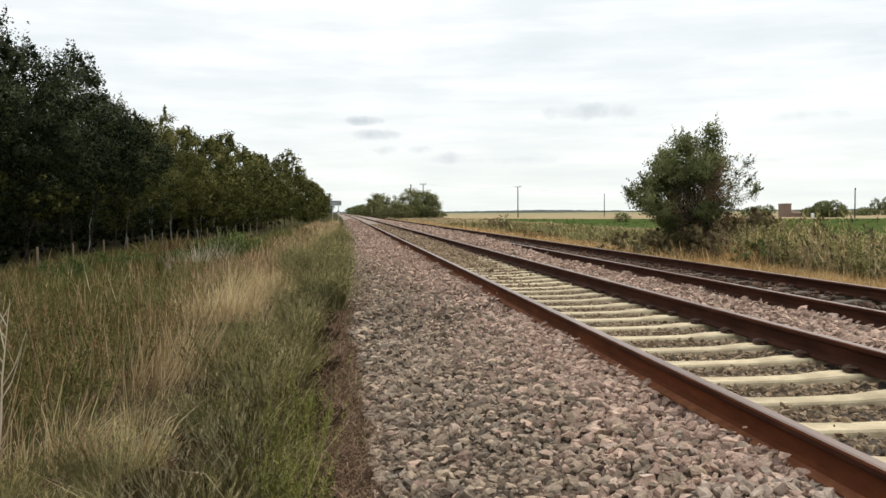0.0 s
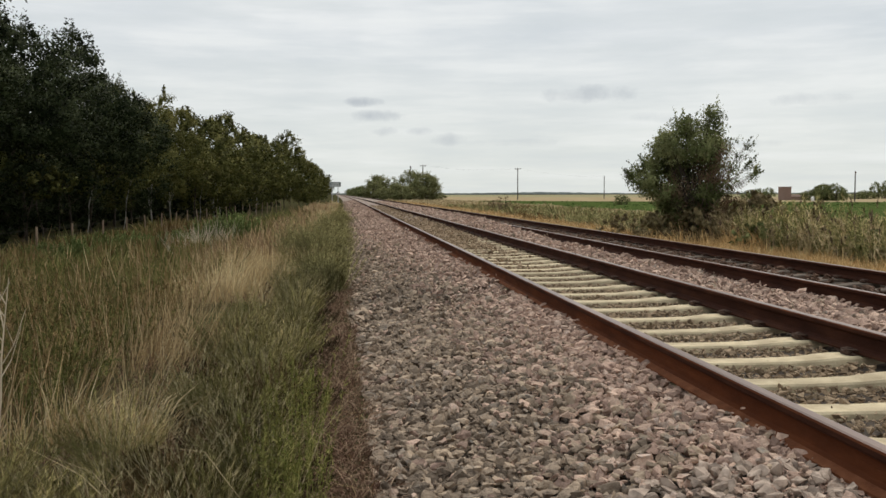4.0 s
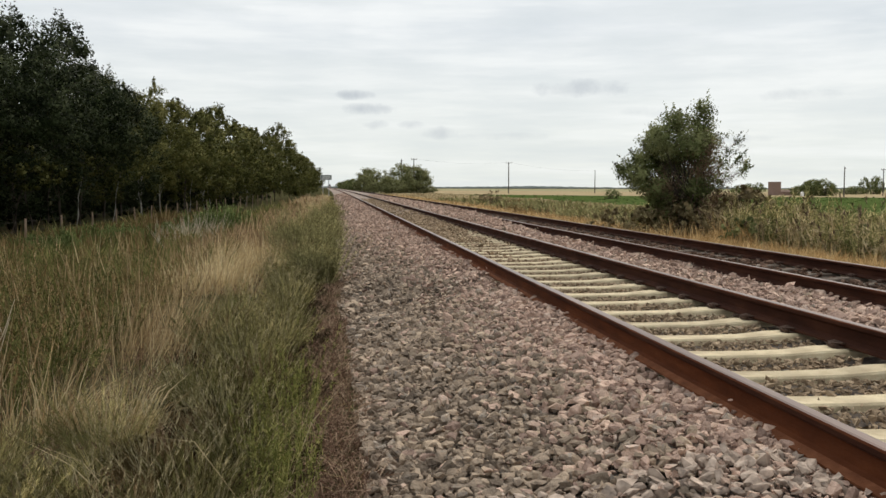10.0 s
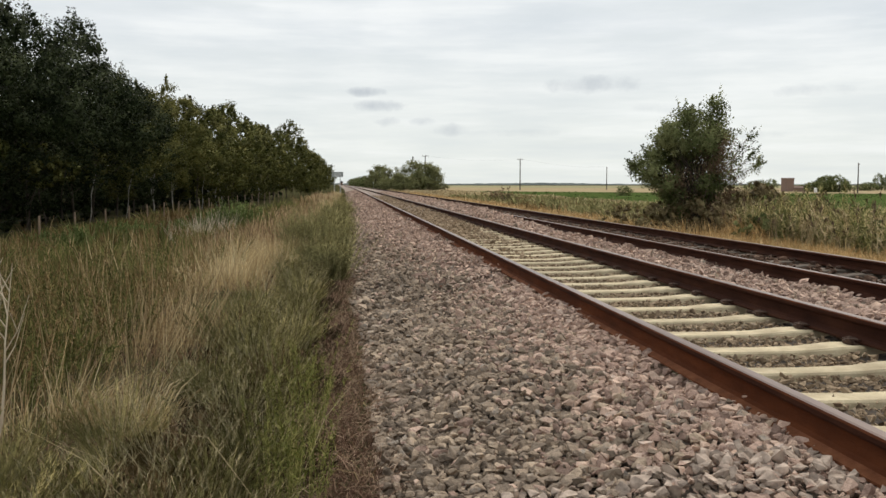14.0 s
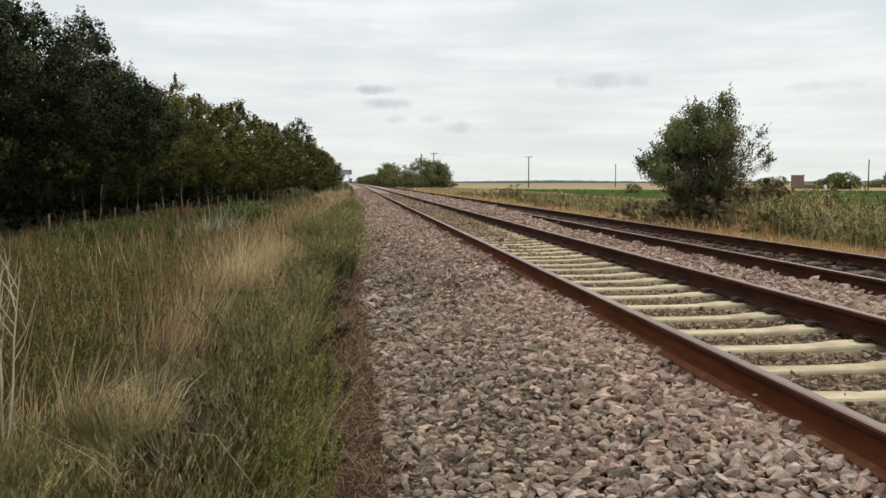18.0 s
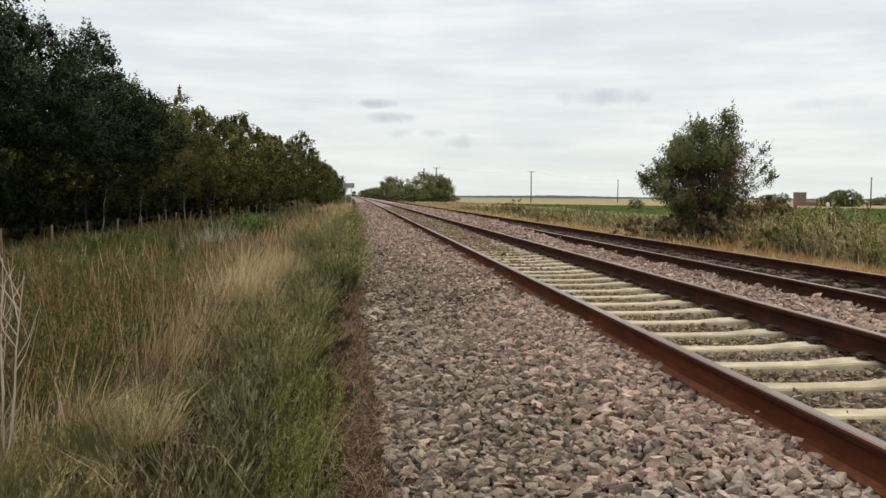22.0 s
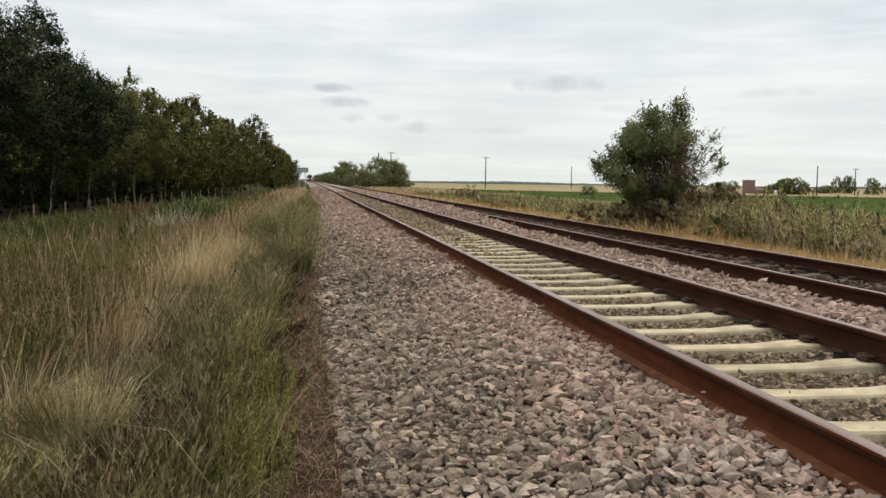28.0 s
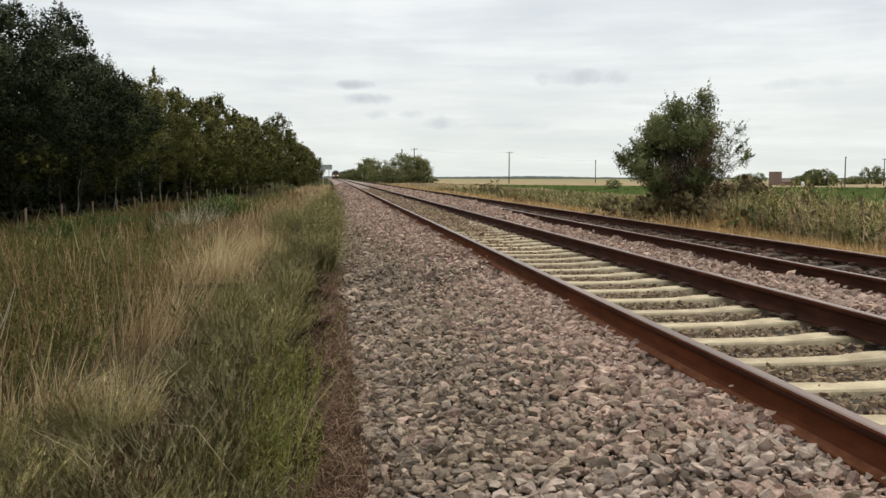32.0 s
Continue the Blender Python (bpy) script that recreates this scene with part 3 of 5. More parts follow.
stones("middle_ballast", [(3.56, 5.22, -7, 6.0, 0.08, 0.08), (3.54, 5.26, 6.0, 10, 0.06, 0.063), (3.54, 5.26, 10, 18, 0.066, 0.068), (3.56, 5.22, 18, 40, 0.10, 0.085), (3.56, 5.22, 40, 110, 0.2, 0.12)],
       [M["stone"], M["pink_stone"]], "loose grey crushed stone heaped between the two tracks", 0.95)
stones("far_ballast", [(6.92, 8.3, 2, 45, 0.13, 0.085), (5.45, 8.1, 45, 100, 0.32, 0.14)],
       [M["stone"], M["crib_stone"]], "dirty crushed stone beyond the further track", 0.75)
stones("dark_ballast", [(5.43, 6.72, 2, 30, 0.11, 0.07), (5.43, 6.72, 30, 60, 0.2, 0.1)],
       M["dirty_stone"], "dark oily stone between the rails of the further track")

# ---- tracks ----
PROFILE = [(0.0700, 0.0), (0.0700, 0.011), (0.030, 0.026), (0.0105, 0.040), (0.0085, 0.075), (0.0105, 0.108), (0.033, 0.121), (0.0355, 0.128), (0.0355, 0.146), (0.031, 0.155), (0.020, 0.1585), (0.0, 0.159)]


def rail_mesh(x, top, inner):
    half = [(px, pz + top - 0.159) for px, pz in PROFILE]
    loop = half + [(-px, pz) for px, pz in half[-2::-1]]
    ys = np.unique(np.concatenate([[-9.0, 0, 8, 20, 50, 90], np.arange(110, 420, 15), np.arange(420, 1500, 60)]))
    n = len(loop)
    V = np.array([(x + px + bend(y), y, pz) for y in ys for px, pz in loop], float)
    V[:, 1] = np.repeat(ys, n)
    F, idx = [], []
    for i in range(len(ys) - 1):
        for k in range(n):
            a = i * n + k
            b = i * n + (k + 1) % n
            F.append((a, b, b + n, a + n))
            hi = max(loop[k][1], loop[(k + 1) % n][1])
            # Slot 3 darkens inner sides, and paints overhang shade below the head's top.
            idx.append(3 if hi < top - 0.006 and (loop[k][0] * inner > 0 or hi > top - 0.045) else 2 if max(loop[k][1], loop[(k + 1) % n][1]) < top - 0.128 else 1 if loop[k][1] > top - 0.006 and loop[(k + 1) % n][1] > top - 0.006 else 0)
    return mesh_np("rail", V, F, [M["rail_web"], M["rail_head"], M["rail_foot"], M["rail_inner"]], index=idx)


def sleeper_mesh(name, mat_):
    """Concrete sleeper, deeper and higher at the rail seats than in the middle."""
    st = [(-1.25, -0.13, 0.135), (-1.0, -0.07, 0.135), (-0.75, 0.004, 0.132), (-0.52, 0.0, 0.128), (-0.3, -0.018, 0.115), (0.0, -0.022, 0.112),
          (0.3, -0.018, 0.115), (0.52, 0.0, 0.128), (0.75, 0.004, 0.132), (1.0, -0.05, 0.135), (1.25, -0.12, 0.135)]
    V, F = [], []
    for x, dz, w in st:
        V += [(x, -w, -0.17), (x, -w + 0.022, dz - 0.012), (x, -w + 0.034, dz), (x, w - 0.034, dz), (x, w - 0.022, dz - 0.012), (x, w, -0.17)]
    for i in range(len(st) - 1):
        for k in range(6):
            a, b = i * 6 + k, i * 6 + (k + 1) % 6
            F.append((a, b, b + 6, a + 6))
    me = mesh_np(name, V, F, mat_)
    return me


def clip_mesh():
    """Spring clip with its iron shoulder and pad, for one side of a rail."""
    bm = bmesh.new()
    box(bm, -0.10, -0.055, -0.01, 0.10, 0.055, 0.012)
    box(bm, 0.075, -0.05, 0.0, 0.125, 0.05, 0.045, bevel=0.01)
    tube(bm, [(0.11, -0.06, 0.04), (0.05, -0.065, 0.055), (0.03, -0.02, 0.048), (0.09, 0.0, 0.062), (0.13, 0.02, 0.05), (0.06, 0.06, 0.055), (0.035, 0.05, 0.045)], [0.011] * 7, 5)
    me = bpy.data.meshes.new("clip")
    bm.to_mesh(me)
    bm.free()
    me.materials.append(M["clip"])
    return me


def build_track(name, cx, top, mat_, label, y_first, clips_to, last=75.0, inner=0):
    t = empty(name, pose(0, 0, 0), label, "railway track")
    for s in (-1, 1):
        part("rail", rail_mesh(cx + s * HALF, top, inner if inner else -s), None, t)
    sm, cm = sleeper_mesh("sleeper", mat_), clip_mesh()
    k = 0
    y = y_first
    while y < last:
        ob = part("sleeper", sm, None, t)
        ob.matrix_basis = pose(cx + float(bend(y)) + random.uniform(-0.01, 0.01), y, top - 0.159 - 0.012 + random.uniform(-0.006, 0.004), 0, 0, random.uniform(-0.6, 0.6))
        if 3.0 < y < clips_to:
            for sx in (-1, 1):
                for side in ((1,) if sx < 0 else (-1, 1)):
                    c = part("clip", cm, None, ob)
                    c.matrix_basis = pose(sx * HALF + side * 0.035, 0, 0.004, 0, 0, 0 if side > 0 else 180)
                    c.scale = (0.85, 0.9, 0.65)
        k += 1
        y += SPACING
    return t


build_track("near_track", NEAR_X, RAIL_Z, M["sleeper"], "rusty railway track on cream concrete sleepers in stone ballast", 5.36 - 0.65 * 19, 45)
build_track("far_track", FAR_X, FAR_Z, M["sleeper_old"], "rusty railway track on dark dirty sleepers in stone ballast", 6.2 - 0.65 * 20, 32, 75, -1)


# ---- plants ----
def blades(name, P, D, L, W, mat_, droop=0.25, label="", category="grass", parent=None):
    """Tapered bending blades: roots P, directions D, lengths L, widths W."""
    n = len(P)
    D = D / np.linalg.norm(D, axis=1, keepdims=True)
    side = np.cross(D, rng.normal(size=(n, 3)))
    side /= np.linalg.norm(side, axis=1, keepdims=True) + 1e-9
    out = D * [1, 1, 0]
    L, W = np.broadcast_to(L, n)[:, None], np.broadcast_to(W, n)[:, None]
    sag = np.array([0, 0, -1.0]) * (droop * rng.uniform(0.3, 1.3, (n, 1)) * L)
    mid = P + D * L * 0.55 + sag * 0.2 + out * L * 0.05
    tip = P + D * L + sag + out * L * droop * 0.5
    V = np.stack([P - side * W / 2, P + side * W / 2, mid - side * W * 0.4, mid + side * W * 0.4, tip], 1).reshape(-1, 3)
    b = np.arange(n)[:, None] * 5
    F = np.concatenate([b + [0, 1, 3], b + [0, 3, 2], b + [2, 3, 4]], 0)
    me = mesh_np(name, V, F, mat_)
    ob = new(name, me)
    if parent is None:
        tagged(ob, label, category, kind="stuff")
    else:
        ob.parent = parent
    return ob


def scatter(n, x0, x1, y0, y1, near=True):
    """Points over a strip, thicker towards the near end."""
    u = rng.uniform(0, 1, n)
    y = y0 * (y1 / y0) ** u if near else y0 + (y1 - y0) * u
    x = rng.uniform(0, 1, n)
    x = (x0(y) if callable(x0) else x0) * (1 - x) + (x1(y) if callable(x1) else x1) * x
    return x, y


def tufts(name, x, y, per, height, width, spread, mat_, label, droop=0.25, radius=0.06, hvar=0.25, tilt=(0.0, 0.0)):
    """A tuft of blades at each point; height and width may follow the points."""
    n = len(x)
    h = np.broadcast_to(height, n) * np.exp(rng.normal(0, hvar, n))
    w = np.broadcast_to(width, n)
    X = np.repeat(x, per)
    Y = np.repeat(y, per)
    a = rng.uniform(0, 2 * np.pi, n * per)
    r = np.sqrt(rng.uniform(0, 1, n * per))
    rad = np.repeat(np.broadcast_to(radius, n), per) * r
    X, Y = X + np.cos(a) * rad, Y + np.sin(a) * rad
    P = np.stack([X + bend(Y), Y, ground_z(X + bend(Y), Y) - 0.03], -1)
    lean = (rng.normal(0, 0.12, (n, 2)) + tilt).repeat(per, 0)
    D = np.stack([np.cos(a) * r * spread + lean[:, 0] + rng.normal(0, 0.1, n * per), np.sin(a) * r * spread + lean[:, 1] + rng.normal(0, 0.1, n * per), np.ones(n * per)], -1)
    L = np.repeat(h, per) * rng.uniform(0.45, 1.1, n * per)
    return blades(name, P, D, L, np.repeat(w, per) * rng.uniform(0.7, 1.3, n * per), mat_, droop, label)


def needles(name, x, y, stems, count, height, spread, leaf, width, mat_, label, radius=0.12, low=0.35, tilt=0.6, category="weeds", hvar=0.22, dome=0.0):
    """Bushy mounds: short one-sided leaves along spreading stems, thickest towards the stems' ends."""
    n = len(x)
    h = np.broadcast_to(height, n) * np.exp(rng.normal(0, hvar, n))
    N = n * stems
    a = rng.uniform(0, 2 * np.pi, N)
    r = np.sqrt(rng.uniform(0, 1, N))
    X = np.repeat(x, stems) + np.cos(a) * r * radius
    Y = np.repeat(y, stems) + np.sin(a) * r * radius
    P = np.stack([X, Y, ground_z(X, Y) - 0.02], -1)
    D = np.stack([np.cos(a) * r * spread + rng.normal(0, 0.15, N), np.sin(a) * r * spread + rng.normal(0, 0.15, N), np.ones(N)], -1)
    D /= np.linalg.norm(D, axis=1, keepdims=True)
    L = np.repeat(h, stems) * rng.uniform(0.6, 1.1, N) * (1 - dome * r * r)
    s = low + (1 - low) * np.sqrt(rng.uniform(0, 1, N * count))
    LP = np.repeat(P, count, 0) + np.repeat(D * L[:, None], count, 0) * s[:, None]
    LD = np.repeat(D, count, 0) + rng.normal(0, tilt, (N * count, 3))
    LD /= np.linalg.norm(LD, axis=1, keepdims=True)
    LL = leaf * rng.uniform(0.5, 1.4, (N * count, 1))
    side = np.cross(LD, rng.normal(size=LD.shape))
    side /= np.linalg.norm(side, axis=1, keepdims=True) + 1e-9
    stem_side = np.cross(D, rng.normal(size=D.shape))
    stem_side /= np.linalg.norm(stem_side, axis=1, keepdims=True) + 1e-9
    centre = np.repeat(np.stack([x, y, ground_z(x, y) + h * 0.25], -1), stems * count, 0)
    soft = (LP - centre) / np.repeat(h, stems * count)[:, None] * 1.7 + [0, 0, 0.08] + rng.normal(0, 0.12, LP.shape)
    soft /= np.linalg.norm(soft, axis=1, keepdims=True) + 1e-9
    turn = np.where((np.cross(side, LD) * soft).sum(1, keepdims=True) < 0, -1.0, 1.0)
    side = side * turn
    V = np.concatenate([np.stack([LP - side * width / 2, LP + side * width / 2, LP + LD * LL], 1).reshape(-1, 3),
                        np.stack([P - stem_side * width * 0.5, P + stem_side * width * 0.5, P + D * L[:, None]], 1).reshape(-1, 3)])
    F = np.arange(len(V)).reshape(-1, 3)
    me = mesh_np(name, V, F, mat_)
    me.normals_split_custom_set_from_vertices(np.concatenate([np.repeat(soft, 3, 0), np.tile([0.0, -0.6, 0.8], (N * 3, 1))]))
    return tagged(new(name, me), label, category, kind="stuff")


def width_at(y, k=0.0012):
    return np.maximum(0.0035, y * k * 0.62)


# soft olive weeds along the stones, in mounds with hollows between
def mounds(n, x0, x1, y0, y1, gap):
    out = []
    for _ in range(6000):
        q = (rng.uniform(x0, x1), rng.uniform(y0, y1))
        if all((q[0] - o[0]) ** 2 + (q[1] - o[1]) ** 2 > gap * gap for o in out):
            out.append(q)
            if len(out) == n:
                break
    return out


spots = mounds(16, -0.84, -0.32, 3.4, 6.9, 0.41) + mounds(16, -0.86, -0.3, 7.1, 10.4, 0.43) + mounds(14, -0.78, -0.28, 10.8, 17.0, 0.55)
x, y = np.array(spots).T
fine = y < 7.5
sort = np.where(fine, rng.choice(3, len(x), p=(0.58, 0.04, 0.38)), rng.choice(3, len(x), p=(0.4, 0.1, 0.5)))
# Mounds here are all brown, painting the verge's shaded hollow.
sort[(x < -0.55) & (y < 6.6)] = 1
for near in (True, False):
    for k, (nm, key, lab) in enumerate((("olive_weeds", "olive", "soft bushy olive-green weeds edging the ballast"), ("brownish_weeds", "olive_brown", "soft bushy purplish-brown weeds edging the ballast"),
                                        ("pale_weeds", "olive_pale", "soft bushy pale olive weeds going to seed"))):
        sel = (sort == k) & (fine == near)
        if sel.any():
            needles(nm, x[sel], y[sel], 170 if near else 140, 64 if near else 36, (0.4, 0.3, 0.42)[k], 1.05, 0.028 if near else 0.038, 0.0022 if near else 0.0036, M[key], lab, radius=0.06, low=0.2, tilt=0.3, hvar=0.24, dome=0.12)
# Dark leaf layer added low down as shade between and under the mounds.
needles("weed_stalks", x, y, 100, 26, 0.13, 0.9, 0.035, 0.006, M["under"], "dark lower leaves painting shade beneath the weeds", radius=0.34, low=0.0, tilt=0.8)
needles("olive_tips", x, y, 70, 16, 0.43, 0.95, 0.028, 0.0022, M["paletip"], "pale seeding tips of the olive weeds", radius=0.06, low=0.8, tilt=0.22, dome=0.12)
x, y = np.array(mounds(13, -2.0, -1.0, 3.6, 5.6, 0.42)).T
needles("olive_mounds", x, y, 150, 60, 0.33, 1.05, 0.03, 0.0022, M["olive_pale"], "soft olive weed mounds among dry grass", radius=0.06, low=0.2, tilt=0.3, dome=0.12)
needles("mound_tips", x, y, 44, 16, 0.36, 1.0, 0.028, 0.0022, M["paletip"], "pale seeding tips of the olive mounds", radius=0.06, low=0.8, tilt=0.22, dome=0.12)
x, y = scatter(60, -2.2, -0.25, 3.3, 14)
needles("low_weeds", x, y, 14, 14, 0.17, 1.2, 0.045, 0.006, M["redbrown"], "low brownish weeds between the mounds", radius=0.2)
for cx, cy, r, h, lab in ((-0.62, 18.0, 0.4, 0.66, "rounded dark olive shrub at the ballast edge"), (-0.2, 20.0, 0.34, 0.62, "rounded dark olive shrub at the ballast edge"), (-0.75, 20.5, 0.3, 0.55, "rounded dark olive shrub at the ballast edge"),
                          (-0.16, 13.6, 0.15, 0.48, "small upright olive shrub at the ballast edge"), (-0.25, 25.5, 0.34, 0.6, "olive shrub in dry grass at the ballast edge"), (-0.3, 34.0, 0.4, 0.6, "olive shrub in dry grass at the ballast edge")):
    a = rng.uniform(0, 6.28, 26)
    q = np.sqrt(rng.uniform(0, 1, 26)) * r
    ob = needles("olive_shrub", cx + np.cos(a) * q, cy + np.sin(a) * q, 24, 24, h, 0.6, 0.05, 0.007, M["shrub"], lab, radius=0.1)
    ob["category"] = "shrub"
    del ob["kind"]
x, y = scatter(30, -0.45, -0.05, 24, 105)
needles("distant_olive_weeds", x, y, 14, 14, 0.3, 0.8, 0.10, 0.02, M["olive_pale"], "olive weeds along the ballast further off", radius=0.3)
x, y = scatter(22, -0.24, -0.1, 4.3, 6.6)
needles("fresh_weeds", x, y, 7, 34, 0.44, 0.16, 0.03, 0.0045, M["brightgreen"], "upright fresh green weed stems by the ballast", radius=0.07)
x, y = scatter(1200, lambda y: -0.14 + 0 * y, lambda y: 0.30 - 0.011 * y, 3.3, 16)
tufts("withered_weeds", x, y, 20, 0.17, 0.0052, 1.3, M["redbrown"], "withered red-brown weeds creeping onto the stones", droop=0.7, radius=0.09)
x, y = scatter(60, -0.05, 0.2, 4.0, 9)
tufts("pale_runners", x, y, 5, 0.2, 0.004, 1.6, M["tan"], "pale bent stalks among the withered weeds", droop=0.8, radius=0.06)
# pale dry grass
x = np.concatenate([rng.normal(-1.36, 0.24, 70), rng.normal(-1.9, 0.3, 9)])
y = np.concatenate([rng.normal(8.5, 0.5, 70), rng.normal(8.6, 0.8, 9)])
tufts("dry_grass", x, y, 9, 0.7, 0.0046, 0.42, M["tan"], "stand of tall pale dry grass stalks", droop=0.08, radius=0.12, tilt=(0.16, 0.0))
x = np.concatenate([rng.normal(-1.46, 0.09, 11), rng.normal(-1.08, 0.07, 12), rng.uniform(-2.2, -1.5, 6)])
y = np.concatenate([rng.normal(6.35, 0.14, 11), rng.normal(6.0, 0.12, 12), rng.uniform(5.4, 7.4, 6)])
tufts("bleached_grass", x, y, 28, 0.46, 0.0052, 0.42, M["dry"], "bleached dry grass tufts among green weeds", droop=0.35, radius=0.07, tilt=(0.2, 0.0))
x, y = scatter(50, -1.4, -0.2, 3.6, 6)
tufts("grey_stems", x, y, 8, 0.4, 0.0036, 0.8, M["dry"], "thin pale grass bent over the olive weeds", droop=0.4, radius=0.08)
x, y = scatter(720, lambda y: -1.75 - 0.02 * y, lambda y: np.where(y < 17, -0.85, -0.55), 12.5, 112)
tufts("golden_grass", x, y, 26, 0.52, width_at(y, 0.001), 0.4, M["gold"], "golden dry grass along the railway verge", droop=0.3, radius=0.22)
x, y = scatter(210, -2.9, -1.2, 17, 90)
tufts("rusty_docks", x, y, 22, 0.56, width_at(y, 0.0018), 0.2, M["rust_dock"], "rust-brown dock seed heads in the dry grass", droop=0.1, radius=0.2)
# tall herbs over the lower ground
x, y = scatter(380, lambda y: -2.0 - 0.62 * y, -1.75, 6.8, 18)
needles("leafy_herbs", x, y, 14, 26, 0.46, 0.7, 0.05, 0.009, M["herb"], "leafy green weeds tangled with dead stalks", radius=0.2, low=0.15)
x, y = scatter(230, lambda y: -2.0 - 0.6 * y, -1.6, 7.0, 20)
needles("brown_weeds", x, y, 10, 24, 0.56, 0.4, 0.045, 0.005, M["brownherb"], "brown withered weeds with seed heads", radius=0.2, low=0.4)
x, y = scatter(70, lambda y: -2.0 - 0.6 * y, -1.5, 7.0, 22)
needles("straw_weeds", x, y, 9, 20, 0.58, 0.35, 0.05, 0.005, M["straw"], "tan withered weeds with dry seed heads", radius=0.2, low=0.4, tilt=0.3)
x, y = scatter(300, lambda y: -2.0 - 0.6 * y, -1.5, 5.6, 20)
tufts("dead_stems", x, y, 6, 0.64, 0.0058, 0.28, M["straw"], "pale grey-brown dead stems standing among weeds", droop=0.05, radius=0.25)
x, y = scatter(1000, lambda y: -2.0 - 0.62 * y, -1.8, 14, 62)
x = np.maximum(x, rng.uniform(-11.5, -9.5, len(x)))
tufts("green_herbs", x, y, 30, 0.56 + 0.14 * np.clip((y - 20) / 15, 0, 1), width_at(y, 0.0022), 0.6, M["herb"], "rank green herbs and grass on low ground", droop=0.3, radius=0.28)
x, y = scatter(400, lambda y: -2.0 - 0.6 * y, -1.9, 13, 62)
x = np.maximum(x, rng.uniform(-10.8, -8.5, len(x)))
tufts("brown_herbs", x, y, 22, 0.6 + 0.15 * np.clip((y - 20) / 15, 0, 1), width_at(y, 0.0016), 0.3, M["brownherb"], "dead brown docks and seed heads among herbs", droop=0.1, radius=0.22)
x, y = scatter(100, lambda y: -2.0 - 0.5 * y, -1.7, 12, 36)
x = np.maximum(x, rng.uniform(-10.5, -8.5, len(x)))
tufts("straw_stalks", x, y, 7, 0.74, width_at(y, 0.0014), 0.25, M["tan"], "pale straw stalks standing among the herbs", droop=0.06, radius=0.22)
for cx, cy, r, h, n in ((-3.5, 29.0, 0.95, 0.72, 90), (-8.0, 34.0, 1.3, 0.55, 90), (-9.0, 31.0, 0.9, 0.5, 50), (-6.2, 33.0, 0.9, 0.5, 40)):
    a = rng.uniform(0, 6.28, n)
    q = np.sqrt(rng.uniform(0, 1, n)) * r
    needles("nettle_patch", cx + np.cos(a) * q, cy + np.sin(a) * q, 6, 36, h, 0.28, 0.08, 0.032, M["nettle"], "patch of dark green nettles in the rough grass", radius=0.15)
a = rng.normal(0, 0.42, (40, 2))
tufts("white_dead_stems", -3.85 + a[:, 0], 27.5 + a[:, 1] * 1.5, 10, 0.95, 0.012, 0.5, M["pale_wood"], "clump of whitish dead stems in the rough grass", droop=0.12, radius=0.12)


def dead_stalk(x, y, h, seed, label, branches=4, stems=2):
    """A bleached dead weed with forking branches."""
    r = random.Random(seed)
    t = empty("dead_stalk", pose(x, y, float(ground_z(x, y))), label, "dead plant")
    for s in range(stems):
        bm = bmesh.new()
        lean = Vector((0.02 + 0.07 * s, 0.03 * s, 1))
        pts = [Vector((0.012 * s, 0, -0.05)) + lean * h * f + Vector((r.uniform(-0.015, 0.015), r.uniform(-0.015, 0.015), 0)) for f in (0, 0.2, 0.4, 0.6, 0.8, 1.0)]
        tube(bm, pts, [0.0105, 0.009, 0.007, 0.005, 0.0034, 0.0016], 6)
        part("stem", bm, M["pale_wood"], t)
        for k in range(branches):
            f = 0.5 + 0.42 * k / branches
            i = min(int(f * 5), 4)
            a = pts[i].lerp(pts[i + 1], f * 5 - i)
            ang = r.uniform(0, 6.28)
            d = Vector((math.cos(ang) * 0.5, math.sin(ang) * 0.5, 0.9)).normalized() * h * r.uniform(0.18, 0.42)
            b = a + d * 0.5 + Vector((0, 0, -0.02))
            bm = bmesh.new()
            tube(bm, [a, b, a + d + Vector((0, 0, 0.04))], [0.0036, 0.0026, 0.0012], 5)
            side = Vector((d.y, -d.x, d.z)).normalized() * h * 0.12
            tube(bm, [b, b + side], [0.0028, 0.0012], 4)
            part("branch", bm, M["pale_wood"], t)
    return t


dead_stalk(-1.77, 5.95, 1.05, 3, "tall bleached dead weed with forking branches", 7)
dead_stalk(-2.7, 8.4, 0.8, 8, "thin bleached dead weed standing in the herbs", 4, 1)

x, y = scatter(420, -9.0, -0.9, -7, 3.4, near=False)
tufts("rough_grass", x, y, 22, 0.34, 0.008, 0.8, M["olive"], "rough olive grass round the viewpoint", droop=0.4, radius=0.25)
x, y = scatter(260, 8.2, 13.5, -7, 11.5, near=False)
tufts("verge_grass", x, y, 22, 0.45, 0.012, 0.6, M["gold2"], "yellowed rough grass beyond the tracks", droop=0.4, radius=0.3)

# right-hand verge
x, y = scatter(2100, 8.15, 11.4, 9, 140)
tufts("yellow_grass", x, y, 20, 0.38, width_at(y) * 0.8, 0.55, M["gold2"], "yellowed grass strip beyond the further track", droop=0.4, radius=0.32)
x, y = scatter(800, 11.2, 14.4, 11.5, 33)
needles("reeds", x, y, 7, 20, (0.68 + 0.34 * np.sin(x * 2.1 + y * 0.8) ** 2) * np.clip((y - 6) / 18, 0.5, 1.0), 0.3, 0.2, 0.022, M["reed"], "leafy green and straw reeds in the ditch", radius=0.3, low=0.12, tilt=0.85, category="reeds")
x, y = scatter(380, 10.9, 13.6, 11.5, 33)
